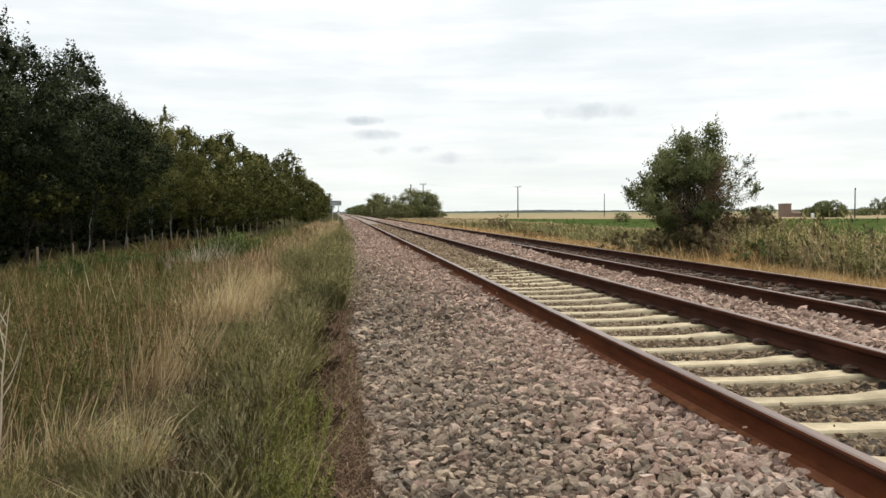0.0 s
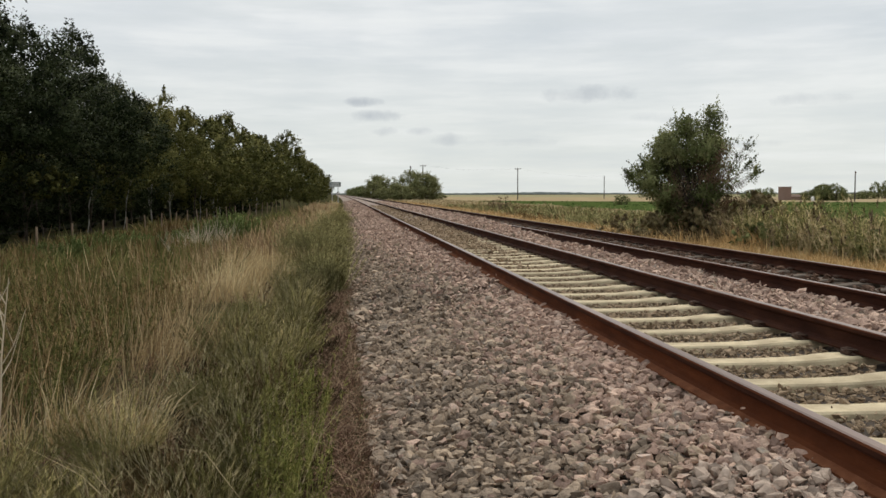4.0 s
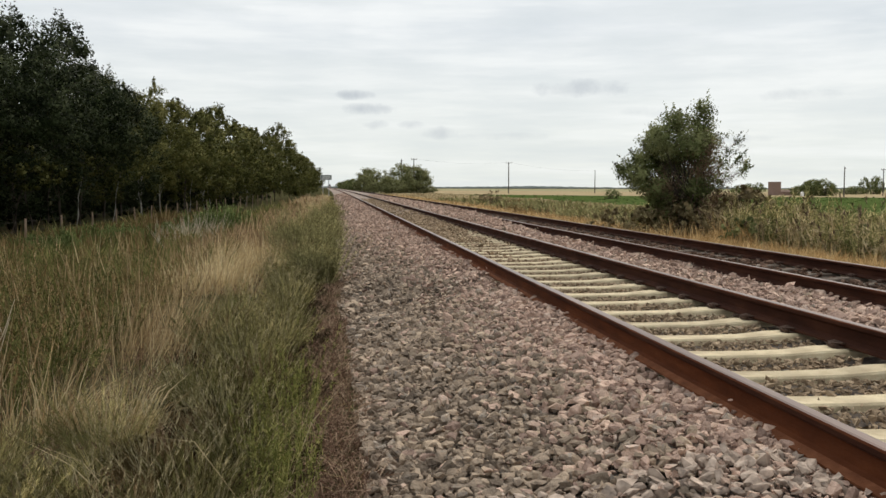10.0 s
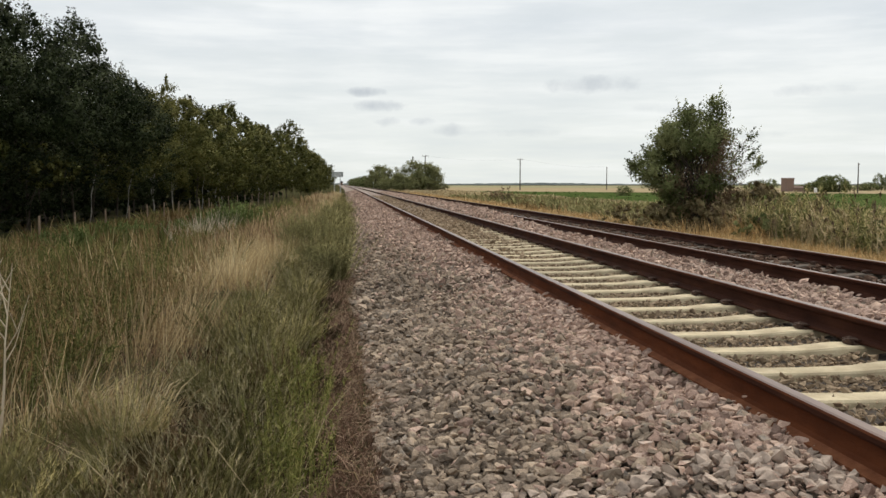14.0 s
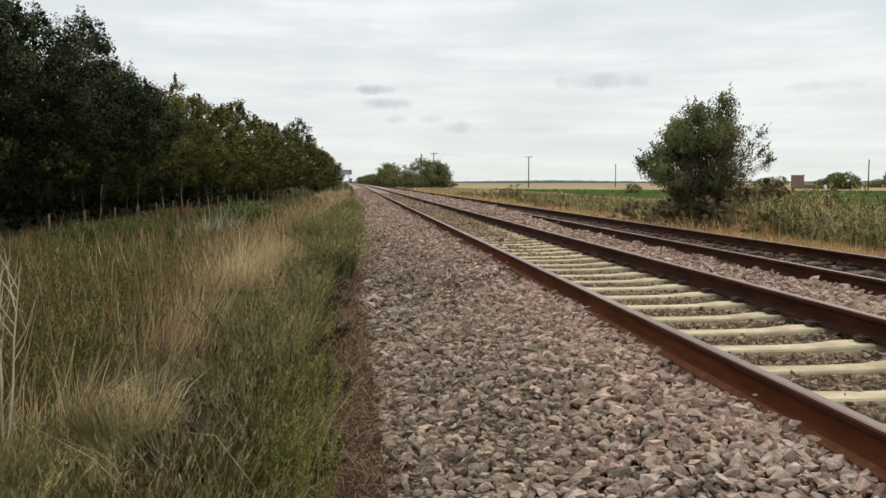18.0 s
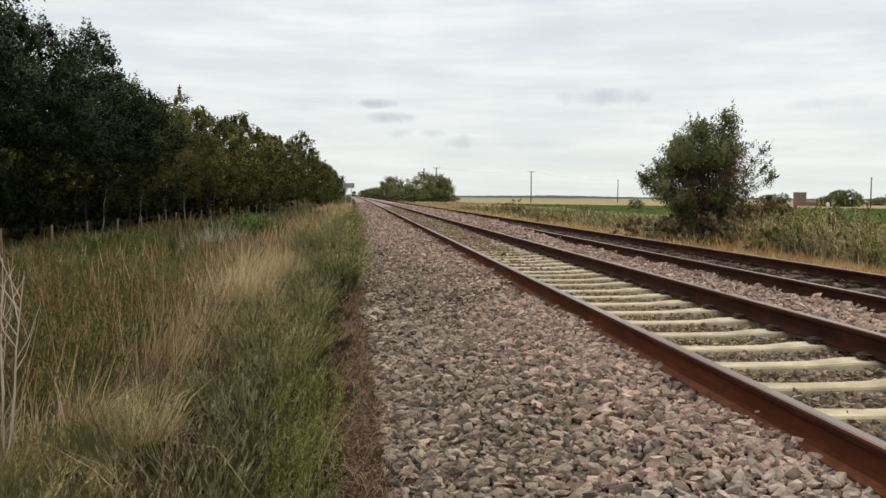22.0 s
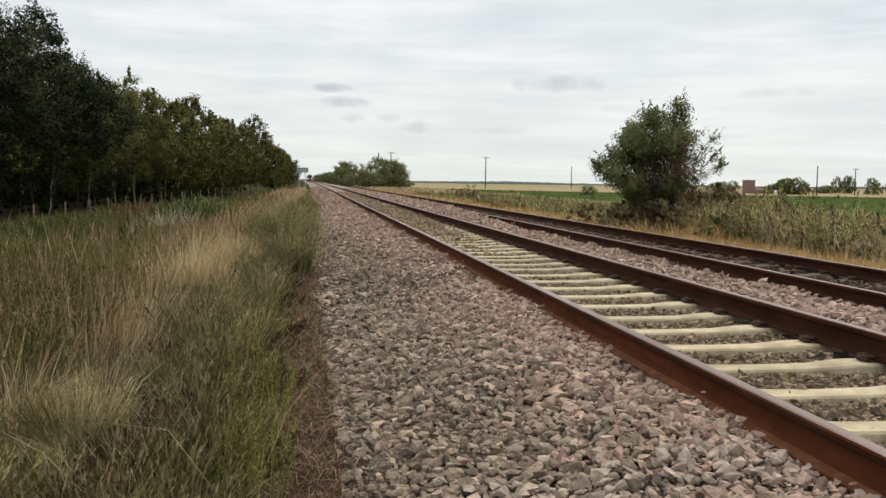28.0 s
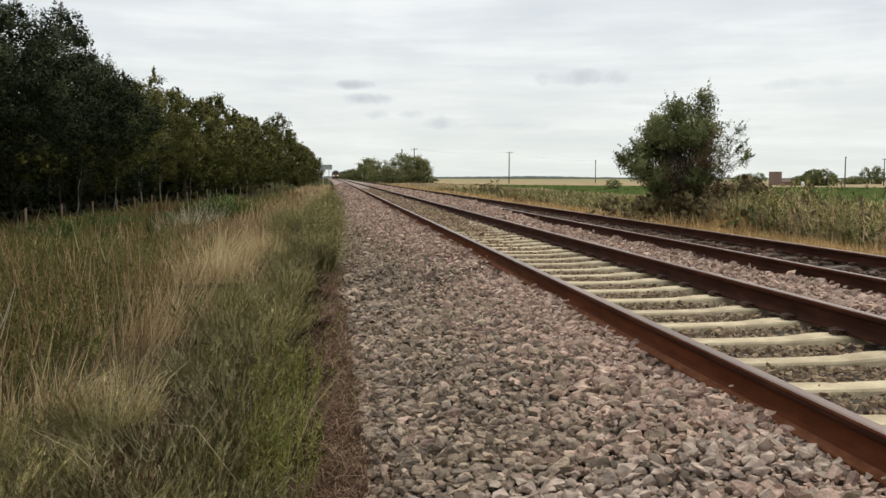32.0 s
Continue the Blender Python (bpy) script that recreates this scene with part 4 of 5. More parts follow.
needles("straw_reeds", x, y, 5, 9, 0.9 * np.clip((y - 6) / 18, 0.5, 1.0), 0.35, 0.22, 0.018, M["dry"], "bleached straw-coloured reeds", radius=0.25, low=0.2, tilt=0.55, category="reeds")
x, y = scatter(210, 10.6, 14.0, 12, 33)
needles("reed_plumes", x, y, 2, 16, 1.12 * np.clip((y - 6) / 18, 0.55, 1.0), 0.3, 0.11, 0.018, M["plume"], "dark purplish-brown reed plumes", radius=0.25, low=0.84, tilt=0.45, category="reeds")
x, y = rng.normal(11.4, 0.9, 130), rng.normal(25.2, 0.8, 130)
tufts("orange_grass", x, y, 16, 0.72, 0.014, 0.35, M["gold2"], "tall orange-tan dry grass under the elder", droop=0.2, radius=0.25)
x, y = scatter(420, 11.5, 20, 30, 105)
tufts("ditch_scrub", x, y, 22, 0.74, width_at(y, 0.0026), 0.8, M["shrub"], "green-brown scrub and weeds along the ditch", droop=0.35, radius=0.4)
x, y = scatter(320, 10.5, 19.0, 24, 105)
tufts("ditch_bramble", x, y, 22, 0.62, width_at(y, 0.002), 0.9, M["brownherb"], "brown bramble tangles along the ditch", droop=0.4, radius=0.4)
x, y = scatter(3000, 25.2, lambda y: 27 + y * 0.8, 22, 200)
tufts("crop_rows", np.round(x / 0.5) * 0.5, y, 7, 0.26, width_at(y, 0.0065), 1.2, M["crop"], "rows of low green crop leaves", droop=0.5, radius=0.3)


x, y = scatter(1700, 10.8, 26.5, 30, 230)
tufts("pale_verge_grass", x, y, 16, 0.42, width_at(y, 0.0022), 0.6, M["dry"], "pale dry grass on the wide verge before the crop", droop=0.4, radius=0.5)


# ---- trees ----
def crown_mesh(name, seed, clumps, leaves, leaf, height, radius, low, mats, ragged=0.3, tip=0.35, shell=0.55, clump=1.0, sprays=0, boughs=80, spires=0):
    """Leaves in clumps over the outer sides of many rounded boughs; low: height of the lowest leaves."""
    r = np.random.default_rng(seed)
    lobes = r.normal(size=(12, 3))
    lobes /= np.linalg.norm(lobes, axis=1, keepdims=True)
    B, W = [], []
    while len(B) < boughs:
        p = r.uniform(-1, 1, 3)
        d = np.linalg.norm(p)
        if d > 0.92 or d < shell and r.uniform() > 0.3:
            continue
        u = p / d
        grow = 1 + ragged * max((lobes @ u).max() * 2.4 - 1.5, -0.7)
        taper = 1 - (1 - tip) * max(p[2], 0)
        size = radius * r.uniform(0.2, 0.34) * (0.6 + 0.4 * taper)
        B.append((p[0] * radius * taper * grow, p[1] * radius * taper * grow, low + (height - low) * (0.5 + 0.5 * p[2] * (1 + 0.15 * (grow - 1)))))
        W.append(size)
    B, W = np.array(B), np.array(W)
    B[:, 2] = np.clip(B[:, 2], low + W * 0.5, height - W * 0.6)
    pick = r.choice(boughs, clumps, p=W ** 2 / (W ** 2).sum())
    mid = np.array([0, 0, low + (height - low) * 0.42])
    d = r.normal(size=(clumps, 3)) + (B[pick] - mid) / radius * [0.7, 0.7, 0.4] + [0, 0, 0.3]
    d /= np.linalg.norm(d, axis=1, keepdims=True)
    c = B[pick] + d * W[pick][:, None] * r.uniform(0.6, 1.05, (clumps, 1)) * [1, 1, 0.9]
    sizes, BC, BW = r.uniform(0.16, 0.34, clumps) * (radius / 2.8) * clump, B[pick], W[pick]
    if spires:
        top = r.choice(np.argsort(B[:, 2])[-boughs // 4:], spires)
        rise = np.arange(4)
        foot = B[top] + np.stack([r.uniform(-0.4, 0.4, spires), r.uniform(-0.4, 0.4, spires), W[top] * 0.6], -1)
        stack = foot[:, None, :] + rise[None, :, None] * np.array([0, 0, 1.0]) * r.uniform(0.18, 0.3, (spires, 1, 1)) + r.normal(0, 0.04, (spires, 4, 3))
        c = np.concatenate([c, stack.reshape(-1, 3)])
        sizes = np.concatenate([sizes, np.tile(0.24 - 0.045 * rise, spires)])
        BC, BW = np.concatenate([BC, np.repeat(foot, 4, 0)]), np.concatenate([BW, np.full(spires * 4, 0.6)])
    return leaf_mesh(name, r, c, leaves, leaf, sizes, mid, radius, mats, sprays, (BC, BW))


def lobed_crown(name, seed, lobes, clumps, leaves, leaf, size, mats, sprays=0, ahead=0.0):
    """Leaves in clumps over several rounded lobes: x, z, radius of each."""
    r = np.random.default_rng(seed)
    W = np.array([o[2] for o in lobes])
    B = np.array([(o[0], r.uniform(-0.6, 0.6) + ahead, o[1]) for o in lobes])
    pick = r.choice(len(lobes), clumps, p=W ** 2 / (W ** 2).sum())
    d = r.normal(size=(clumps, 3))
    d /= np.linalg.norm(d, axis=1, keepdims=True)
    c = B[pick] + d * W[pick][:, None] * r.uniform(0.5, 1.0, (clumps, 1))
    c[:, 2] = np.maximum(c[:, 2], 0.15)
    return leaf_mesh(name, r, c, leaves, leaf, r.uniform(0.7, 1.3, clumps) * size, np.array([0, 0, 1.9]), 2.0, mats, sprays, (B[pick], W[pick]))


def leaf_mesh(name, r, c, leaves, leaf, sizes, mid, radius, mats, sprays, bough):
    """Leaves round the points c, shaded as soft clumps; sprays: leafy shoots that stand out of the crown."""
    n = len(c) * leaves
    C = np.repeat(c, leaves, 0)
    size = np.repeat(sizes, leaves)[:, None]
    BC, BW = np.repeat(bough[0], leaves, 0), np.repeat(bough[1], leaves)[:, None]
    a = r.normal(size=(n, 3))
    a /= np.linalg.norm(a, axis=1, keepdims=True)
    P = C + a * size * np.sqrt(r.uniform(0, 1, (n, 1))) * [1.1, 1.1, 0.9]
    inner = r.uniform(0, 1, (n, 1)) < 0.1
    P = np.where(inner, BC + (P - BC) * 0.6, P)
    if sprays:
        high = np.argsort(((c - mid) * [0.7, 0.7, 1.0] * r.uniform(0.8, 1.2, (len(c), 1)))[:, 2])[-max(len(c) * 2 // 3, 1):]
        pick = r.choice(high, sprays)
        way = (c[pick] - mid) / radius + [0, 0, 1.0] + r.normal(0, 0.22, (sprays, 3))
        way /= np.linalg.norm(way, axis=1, keepdims=True)
        k = 22
        reach = np.repeat(sizes[pick] * r.uniform(1.2, 2.1, sprays), k)[:, None] * r.uniform(0.1, 1, (sprays * k, 1))
        SP = np.repeat(c[pick], k, 0) + np.repeat(way, k, 0) * reach + r.normal(0, 1, (sprays * k, 3)) * np.repeat(sizes[pick], k)[:, None] * 0.10
        P = np.concatenate([P, SP])
        C = np.concatenate([C, SP - np.repeat(way, k, 0) * 0.1])
        size = np.concatenate([size, np.full((sprays * k, 1), 0.25)])
        BC, BW = np.concatenate([BC, np.repeat(bough[0][pick], k, 0)]), np.concatenate([BW, np.repeat(bough[1][pick], k)[:, None]])
        n = len(P)
        inner = np.concatenate([inner, np.zeros((sprays * k, 1), bool)])
    a = r.normal(size=(n, 3))
    a /= np.linalg.norm(a, axis=1, keepdims=True)
    b = np.cross(a, r.normal(size=(n, 3)))
    b /= np.linalg.norm(b, axis=1, keepdims=True)
    s = leaf * r.uniform(0.6, 1.35, (n, 1)) * np.where(inner, 1.9 if radius > 2.5 else 1.3, 1.0)
    soft = (P - C) / (size + 1e-6) * 0.45 + (P - BC) / BW * 0.95 + (P - mid) / radius * [0.4, 0.4, 0.6] + [0, 0, 0.05] + r.normal(0, 0.07, (n, 3))
    soft /= np.linalg.norm(soft, axis=1, keepdims=True) + 1e-9
    flip = np.sign((np.cross(a, b) * soft).sum(1, keepdims=True))
    b = b * np.where(flip == 0, 1, flip)
    V = np.stack([P - a * s, P - b * s * 0.55, P + a * s, P + b * s * 0.55], 1).reshape(-1, 3)
    k = np.arange(n)[:, None] * 4
    me = mesh_np(name, V, k + [0, 1, 2, 3], mats)
    me.normals_split_custom_set_from_vertices(np.repeat(soft, 4, 0))
    return me, c


def trunk_mesh(name, seed, height, thick, crown, mat_, stems=1, limbs=16, spread=0.25):
    r = np.random.default_rng(seed)
    bm = bmesh.new()
    for s in range(stems):
        top = Vector((r.normal(0, spread), r.normal(0, spread), height * r.uniform(0.6, 0.7)))
        base = Vector((r.normal(0, 0.14), r.normal(0, 0.14), -0.2)) if stems > 1 else Vector((0, 0, -0.2))
        pts = [base.lerp(top, f) + Vector((r.normal(0, 0.08), r.normal(0, 0.08), 0)) * (1 if 0 < f < 1 else 0) for f in (0, 0.06, 0.25, 0.5, 0.75, 1)]
        tube(bm, pts, [thick * f for f in (1.35, 1.0, 0.85, 0.6, 0.35, 0.1)], 7)
        for c in crown[r.choice(len(crown), min(limbs, len(crown)), replace=False)]:
            c = Vector(c)
            f = min(max((c.z / height) * 0.7, 0.12), 0.85)
            a = base.lerp(top, f)
            tube(bm, [a, a.lerp(c, 0.5) + Vector((0, 0, 0.1)), c], [thick * 0.32, thick * 0.2, thick * 0.06], 4)
    me = bpy.data.meshes.new(name)
    bm.to_mesh(me)
    bm.free()
    me.materials.append(mat_)
    return me


def make_tree(name, seed, height, radius, low, leafmat, barkmat, label, category="tree", clumps=360, leaves=36, leaf=0.1, thick=0.13, stems=1, ragged=0.4, tip=0.4, group="", limbs=11, shell=0.55, clump=1.0, sprays=0, spires=0):
    t = empty(name, pose(0, 0, 0), label, category, group)
    cm, c = crown_mesh("crown", seed, clumps, leaves, leaf, height, radius, low, leafmat, ragged, tip, shell, clump, sprays, spires=spires)
    part("trunk", trunk_mesh("trunk", seed + 1, height, thick, c, barkmat, stems, limbs), None, t)
    part("crown", cm, None, t)
    return t


USED = set()


def plant(t, x, y, z, s, turn, sz=None, label=""):
    """Sets a tree the first time, a copy of it after that."""
    if t.name in USED:
        t = copy_thing(t, pose(x, y, z, 0, 0, turn))
    else:
        USED.add(t.name)
        t.matrix_basis = pose(x, y, z, 0, 0, turn)
    t.scale = (s, s, sz or s)
    if label:
        t["label"] = label
    return t


WOOD = "trees of the wood along the railway"
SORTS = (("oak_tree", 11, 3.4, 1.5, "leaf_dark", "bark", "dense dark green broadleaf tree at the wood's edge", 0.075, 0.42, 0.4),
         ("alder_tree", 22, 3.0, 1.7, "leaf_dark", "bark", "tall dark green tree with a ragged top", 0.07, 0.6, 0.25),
         ("birch_tree", 33, 2.8, 1.5, "leaf_yellow", "birch", "yellowing green birch with pale trunk", 0.05, 0.55, 0.3),
         ("ash_tree", 44, 3.2, 1.2, "leaf_mid", "bark", "mid-green leafy tree in the wood", 0.07, 0.5, 0.4))
KINDS = [make_tree(n, sd, 10, r, lo, M[lm], M[bm_], lab, group=WOOD, thick=th, ragged=rg, tip=tp, clumps=400, leaves=56, leaf=0.062, clump=1.55, shell=0.6, sprays=110, spires=2) for n, sd, r, lo, lm, bm_, lab, th, rg, tp in SORTS]
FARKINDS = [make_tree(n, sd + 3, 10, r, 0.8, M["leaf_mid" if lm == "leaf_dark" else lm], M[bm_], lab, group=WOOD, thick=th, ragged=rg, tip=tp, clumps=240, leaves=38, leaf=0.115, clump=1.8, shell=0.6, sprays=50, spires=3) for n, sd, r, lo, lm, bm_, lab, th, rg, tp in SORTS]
FRONT = [(-14.0, 30, 10.0, 0), (-14.2, 34.5, 9.6, 1), (-14.2, 39, 10.9, 0), (-14.2, 43.5, 10.6, 0), (-14.0, 49.5, 11.2, 1), (-14.2, 54.5, 9.9, 0), (-14.2, 59.5, 9.5, 3), (-14.2, 64.5, 9.2, 1), (-14.2, 70.5, 10.2, 2),
         (-14.0, 77, 11.2, 2), (-13.2, 83.5, 10.2, 3), (-12.4, 90, 10.2, 2), (-11.8, 97, 11.3, 1), (-11.2, 104, 10.0, 3), (-10.4, 112, 10.2, 2), (-9.6, 122, 10.2, 3), (-8.6, 136, 12.0, 1),
         (-8.6, 148, 9.6, 0), (-7.8, 162, 9.3, 3), (-7.2, 178, 9.4, 2), (-6.6, 194, 9.6, 2), (-6.4, 210, 9.2, 2), (-6.2, 230, 8.8, 3), (-6.0, 252, 7.8, 3)]
for i, (tx, ty, h, k) in enumerate(FRONT):
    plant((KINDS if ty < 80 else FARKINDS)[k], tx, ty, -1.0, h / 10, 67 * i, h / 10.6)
# Back rows close the sky gaps and deepen the wood's dark interior.
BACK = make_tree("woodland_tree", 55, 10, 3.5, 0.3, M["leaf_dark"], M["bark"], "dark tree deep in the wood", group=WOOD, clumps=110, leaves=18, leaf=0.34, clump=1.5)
for i in range(36):
    row = i % 3
    yy = 24 + (i // 3) * 12.5 + row * 3 + random.uniform(-1.5, 1.5)
    plant(BACK, -18.4 - row * 4.2 + max(0, yy - 70) * 0.05 + random.uniform(-0.8, 0.8), yy, -1.0, random.uniform(0.8, 0.96), random.uniform(0, 360))
# Bushes added behind the trunks to darken the space below the crowns.
UNDER = make_tree("understorey_bush", 66, 3.2, 2.2, -0.1, M["leaf_dark"], M["bark"], "dark undergrowth bush added to shade the wood's base", "bush", 60, 22, 0.18, 0.05, 3, 0.4, 0.6, WOOD)
for i in range(26):
    yy = 27 + i * 4.4 + random.uniform(-1, 1)
    plant(UNDER, -17.6 + max(0, yy - 74) * 0.085 + random.uniform(-0.5, 0.5), yy, -1.05, random.uniform(0.75, 1.1), random.uniform(0, 360))
for i, (px, py, lean, h, mt) in enumerate(((-12.9, 48.5, 7, 5.0, "birch"), (-13.0, 56.5, 9, 5.5, "birch"), (-12.8, 64, -5, 5.0, "birch"), (-12.8, 84.0, 4, 5.0, "birch"), (-12.6, 38.0, 16, 5.0, "bark"), (-12.9, 34.0, -4, 5.5, "bark"),
                                           (-12.7, 41.5, -8, 5.0, "bark"), (-13.1, 44.5, 5, 5.0, "bark"), (-11.9, 91.0, -6, 5.0, "birch"))):
    h *= 0.6
    t = empty("sapling", pose(px, py, -1.0, 0, lean, 0), ("slender pale birch stem leaning at the wood's edge" if mt == "birch" else "slender dark sapling at the wood's edge"), "tree")
    bm = bmesh.new()
    tube(bm, [(0, 0, -0.2), (0.05, 0, h * 0.3), (-0.06, 0.05, h * 0.6), (0.08, 0, h)], [0.04, 0.036, 0.028, 0.012], 7)
    part("trunk", bm, M[mt], t)
    cm, c = crown_mesh("crown", 300 + i, 40, 30, 0.09, h + 1.2, 1.2, h * 0.75, M["leaf_mid"], 0.4, 0.5, 0.2)
    part("crown", cm, None, t)

# elder bush beyond the further track
elder = empty("elder_bush", pose(10.82, 28.0, -0.2), "large bushy elder with thinning reddish side", "bush")
LOBES = ((-1.92, 2.07, 0.3), (-1.47, 2.41, 0.42), (-1.25, 3.0, 0.42), (-1.7, 1.8, 0.4), (-0.95, 3.38, 0.36), (-0.57, 3.72, 0.32), (-0.13, 3.64, 0.4), (0.36, 3.95, 0.27), (0.4, 4.2, 0.14), (0.62, 3.56, 0.36), (1.0, 3.5, 0.16),
         (-0.72, 2.7, 0.65), (-0.05, 2.86, 0.65), (0.55, 2.93, 0.42), (-0.95, 2.04, 0.65), (-0.2, 2.04, 0.72), (0.47, 2.26, 0.5), (-1.17, 1.44, 0.42), (-0.5, 1.37, 0.58), (0.1, 1.5, 0.5), (-0.85, 0.8, 0.42), (-0.2, 0.75, 0.5))
elder.scale = (0.94, 0.94, 0.97)
cm, c = lobed_crown("crown", 77, LOBES, 600, 72, 0.036, 0.24, M["leaf_bush"], 200)
part("crown", cm, None, elder)
part("trunk", trunk_mesh("trunk", 178, 3.9, 0.055, c, M["bark"], 6, 18, 0.5), None, elder)
cm, c = lobed_crown("red_foliage", 78, ((0.3, 2.2, 0.6), (0.75, 1.5, 0.6), (0.0, 2.7, 0.45), (-0.5, 1.7, 0.5), (0.5, 2.8, 0.35), (-1.0, 1.5, 0.4), (-0.5, 0.8, 0.5), (0.3, 0.8, 0.5), (0.9, 1.0, 0.5), (-1.0, 0.6, 0.4)), 420, 20, 0.03, 0.32, M["leaf_red"], 40, ahead=-0.35)
part("red_foliage", cm, None, elder, "thin reddish-brown withering leaves")
cm, c = lobed_crown("sparse_foliage", 79, ((1.07, 3.08, 0.26), (1.5, 2.97, 0.2), (1.63, 3.23, 0.12), (1.37, 2.56, 0.35), (0.92, 2.4, 0.37), (1.74, 2.1, 0.22), (2.0, 2.26, 0.14), (1.14, 1.89, 0.37), (0.77, 1.74, 0.37)), 120, 11, 0.034, 0.14, M["leaf_bush"], 40)
part("sparse_foliage", cm, None, elder, "sparse leafy twigs")
part("branch", trunk_mesh("branch", 80, 3.3, 0.017, c, M["twig"], 7, 30, 0.55), None, elder, "bare thin twigs")
BRAMBLE = make_tree("bramble_bush", 81, 1.3, 1.2, -0.1, M["leaf_bramble"], M["bark"], "low brown bramble bush under the elder", "bush", 60, 26, 0.06, 0.02, 4, 0.5, 0.8)
for bx, by, s in ((9.6, 27.4, 0.8), (10.4, 26.9, 0.9), (11.3, 27.0, 0.9), (12.3, 27.8, 1.25), (13.4, 28.2, 1.15), (9.2, 29.4, 0.7)):
    plant(BRAMBLE, bx, by, -0.25, s, bx * 77)
GREENB = make_tree("green_shrub", 82, 1.3, 1.3, -0.1, M["leaf_bush"], M["bark"], "low green leafy shrub in the ditch", "bush", 60, 26, 0.07, 0.02, 4, 0.5, 0.8)
for bx, by, s in ((11.4, 24.0, 0.7), (12.2, 20.5, 0.6), (11.4, 33.0, 0.6)):
    plant(GREENB, bx, by, -0.3, s, bx * 55)
TWIGGY = make_tree("twiggy_shrub", 83, 1.6, 1.0, 0.0, M["leaf_red"], M["bark"], "bare reddish-brown twiggy shrub in the grass", "bush", 40, 18, 0.05, 0.018, 9, 0.6, 0.9, limbs=8)
plant(TWIGGY, 13.2, 75, -0.3, 1.0, 0)
plant(TWIGGY, 12.6, 77, -0.3, 0.8, 90)

# distant shrubs and trees on the field side
FAR = "distant trees and hedges across the fields"
WILLOW = make_tree("willow_bush", 90, 7.6, 5.0, -0.2, M["leaf_willow"], M["bark"], "broad grey-green willow beside the line", "bush", 240, 44, 0.16, 0.12, 4, 0.25, 0.8, clump=2.1)
plant(WILLOW, 17.6, 224, -0.4, 0.95, 0)
plant(WILLOW, 20.3, 226, -0.4, 0.7, 300, 0.8, "rounded grey-green willow bush beside the line")
plant(WILLOW, 13.4, 214, -0.3, 0.66, 120, 0.5, "smaller dark willow bush beside the line")
plant(WILLOW, 22.4, 230, -0.4, 0.55, 200, 0.34, "low dark bush at the willow's foot")
plant(WILLOW, 9.6, 300, -0.3, 0.6, 60, 0.8, "fresh green bush beside the distant line")
plant(WILLOW, 12.0, 245, -0.3, 0.6, 150, 0.4, "fresh green bush beside the distant line")
plant(WILLOW, 13.5, 320, -0.3, 1.0, 80, 1.05, "broad dark bush beside the distant line")
plant(WILLOW, 11.0, 262, -0.3, 0.45, 20, 0.4, "low green bush beside the distant line")
ROUND = make_tree("field_tree", 91, 6.0, 3.6, -1.2, M["leaf_bush"], M["bark"], "rounded dark green tree in a far hedge", "tree", 100, 30, 0.19, 0.12, 2, 0.2, 0.75, FAR, clump=2.3)


def far_tree(x, y, r, h, turn):
    return plant(ROUND, x, y, float(ground_z(x, y)) - 0.05, r / 3.6, turn, h / 6.0)


for x, y, r, h in ((135.6, 254, 2.3, 3.4), (138.2, 252, 3.0, 5.2), (140.6, 256, 2.8, 5.0), (141.6, 250, 3.0, 5.4), (140.0, 254, 2.6, 5.0), (143.8, 251, 1.7, 4.4), (119.8, 252, 2.0, 3.8), (122.6, 253, 1.8, 4.1), (115.5, 250, 2.6, 3.4), (41.0, 132, 1.2, 1.7),
                   (216.4, 352, 2.1, 7.4), (219.4, 350, 2.2, 7.9), (222.4, 351, 2.0, 7.6), (201.5, 304, 3.0, 6.4), (207.5, 300, 3.2, 7.2), (214.0, 300, 3.2, 7.0), (196.0, 330, 3.2, 3.0), (202.5, 335, 3.2, 3.6), (182.0, 330, 4.2, 3.4), (172.0, 325, 4.0, 3.4)):
    far_tree(x, y, r, h, x * 31)
for i in range(10):
    yy = 350 + i * 60
    xx = 13.5 + float(bend(yy)) + random.uniform(-1, 2)
    plant(ROUND, xx, yy, -0.3, random.uniform(1.1, 1.5), i * 50, random.uniform(0.85, 1.15), "dark tree beside the distant line")
for i in range(5):
    yy = 275 + i * 50
    plant(ROUND, -9.5 + float(bend(yy)), yy, -1.0, random.uniform(1.0, 1.3), i * 70, random.uniform(0.85, 1.1), "dark tree beside the distant line")


def build_skyline():
    """The last line of woods at the horizon, distance haze painted in its colour."""
    r = np.random.default_rng(5)
    xs = np.arange(-2600, 3400, 9.0)
    n = len(xs)
    top = 1.6 + 1.1 * np.sin(xs * 0.004) + 1.1 * np.sin(xs * 0.013 + 1) + r.uniform(0, 1.5, n)
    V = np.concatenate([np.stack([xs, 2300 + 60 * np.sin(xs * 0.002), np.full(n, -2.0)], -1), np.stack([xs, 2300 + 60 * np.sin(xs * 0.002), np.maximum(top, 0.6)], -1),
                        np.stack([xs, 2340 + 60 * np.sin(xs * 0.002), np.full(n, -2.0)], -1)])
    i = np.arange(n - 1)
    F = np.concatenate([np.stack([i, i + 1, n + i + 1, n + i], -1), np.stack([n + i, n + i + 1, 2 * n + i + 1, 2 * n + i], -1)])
    m = material("haze_pale_woods", ramp3((0.25, 0.28, 0.27), (0.3, 0.33, 0.32), (0.35, 0.38, 0.37)), rough=1.0, scale=0.02)
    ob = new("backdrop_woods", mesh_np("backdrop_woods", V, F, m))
    tagged(ob, "line of far woods at the horizon, painted pale blue-grey with haze", "woods", kind="structure")


build_skyline()


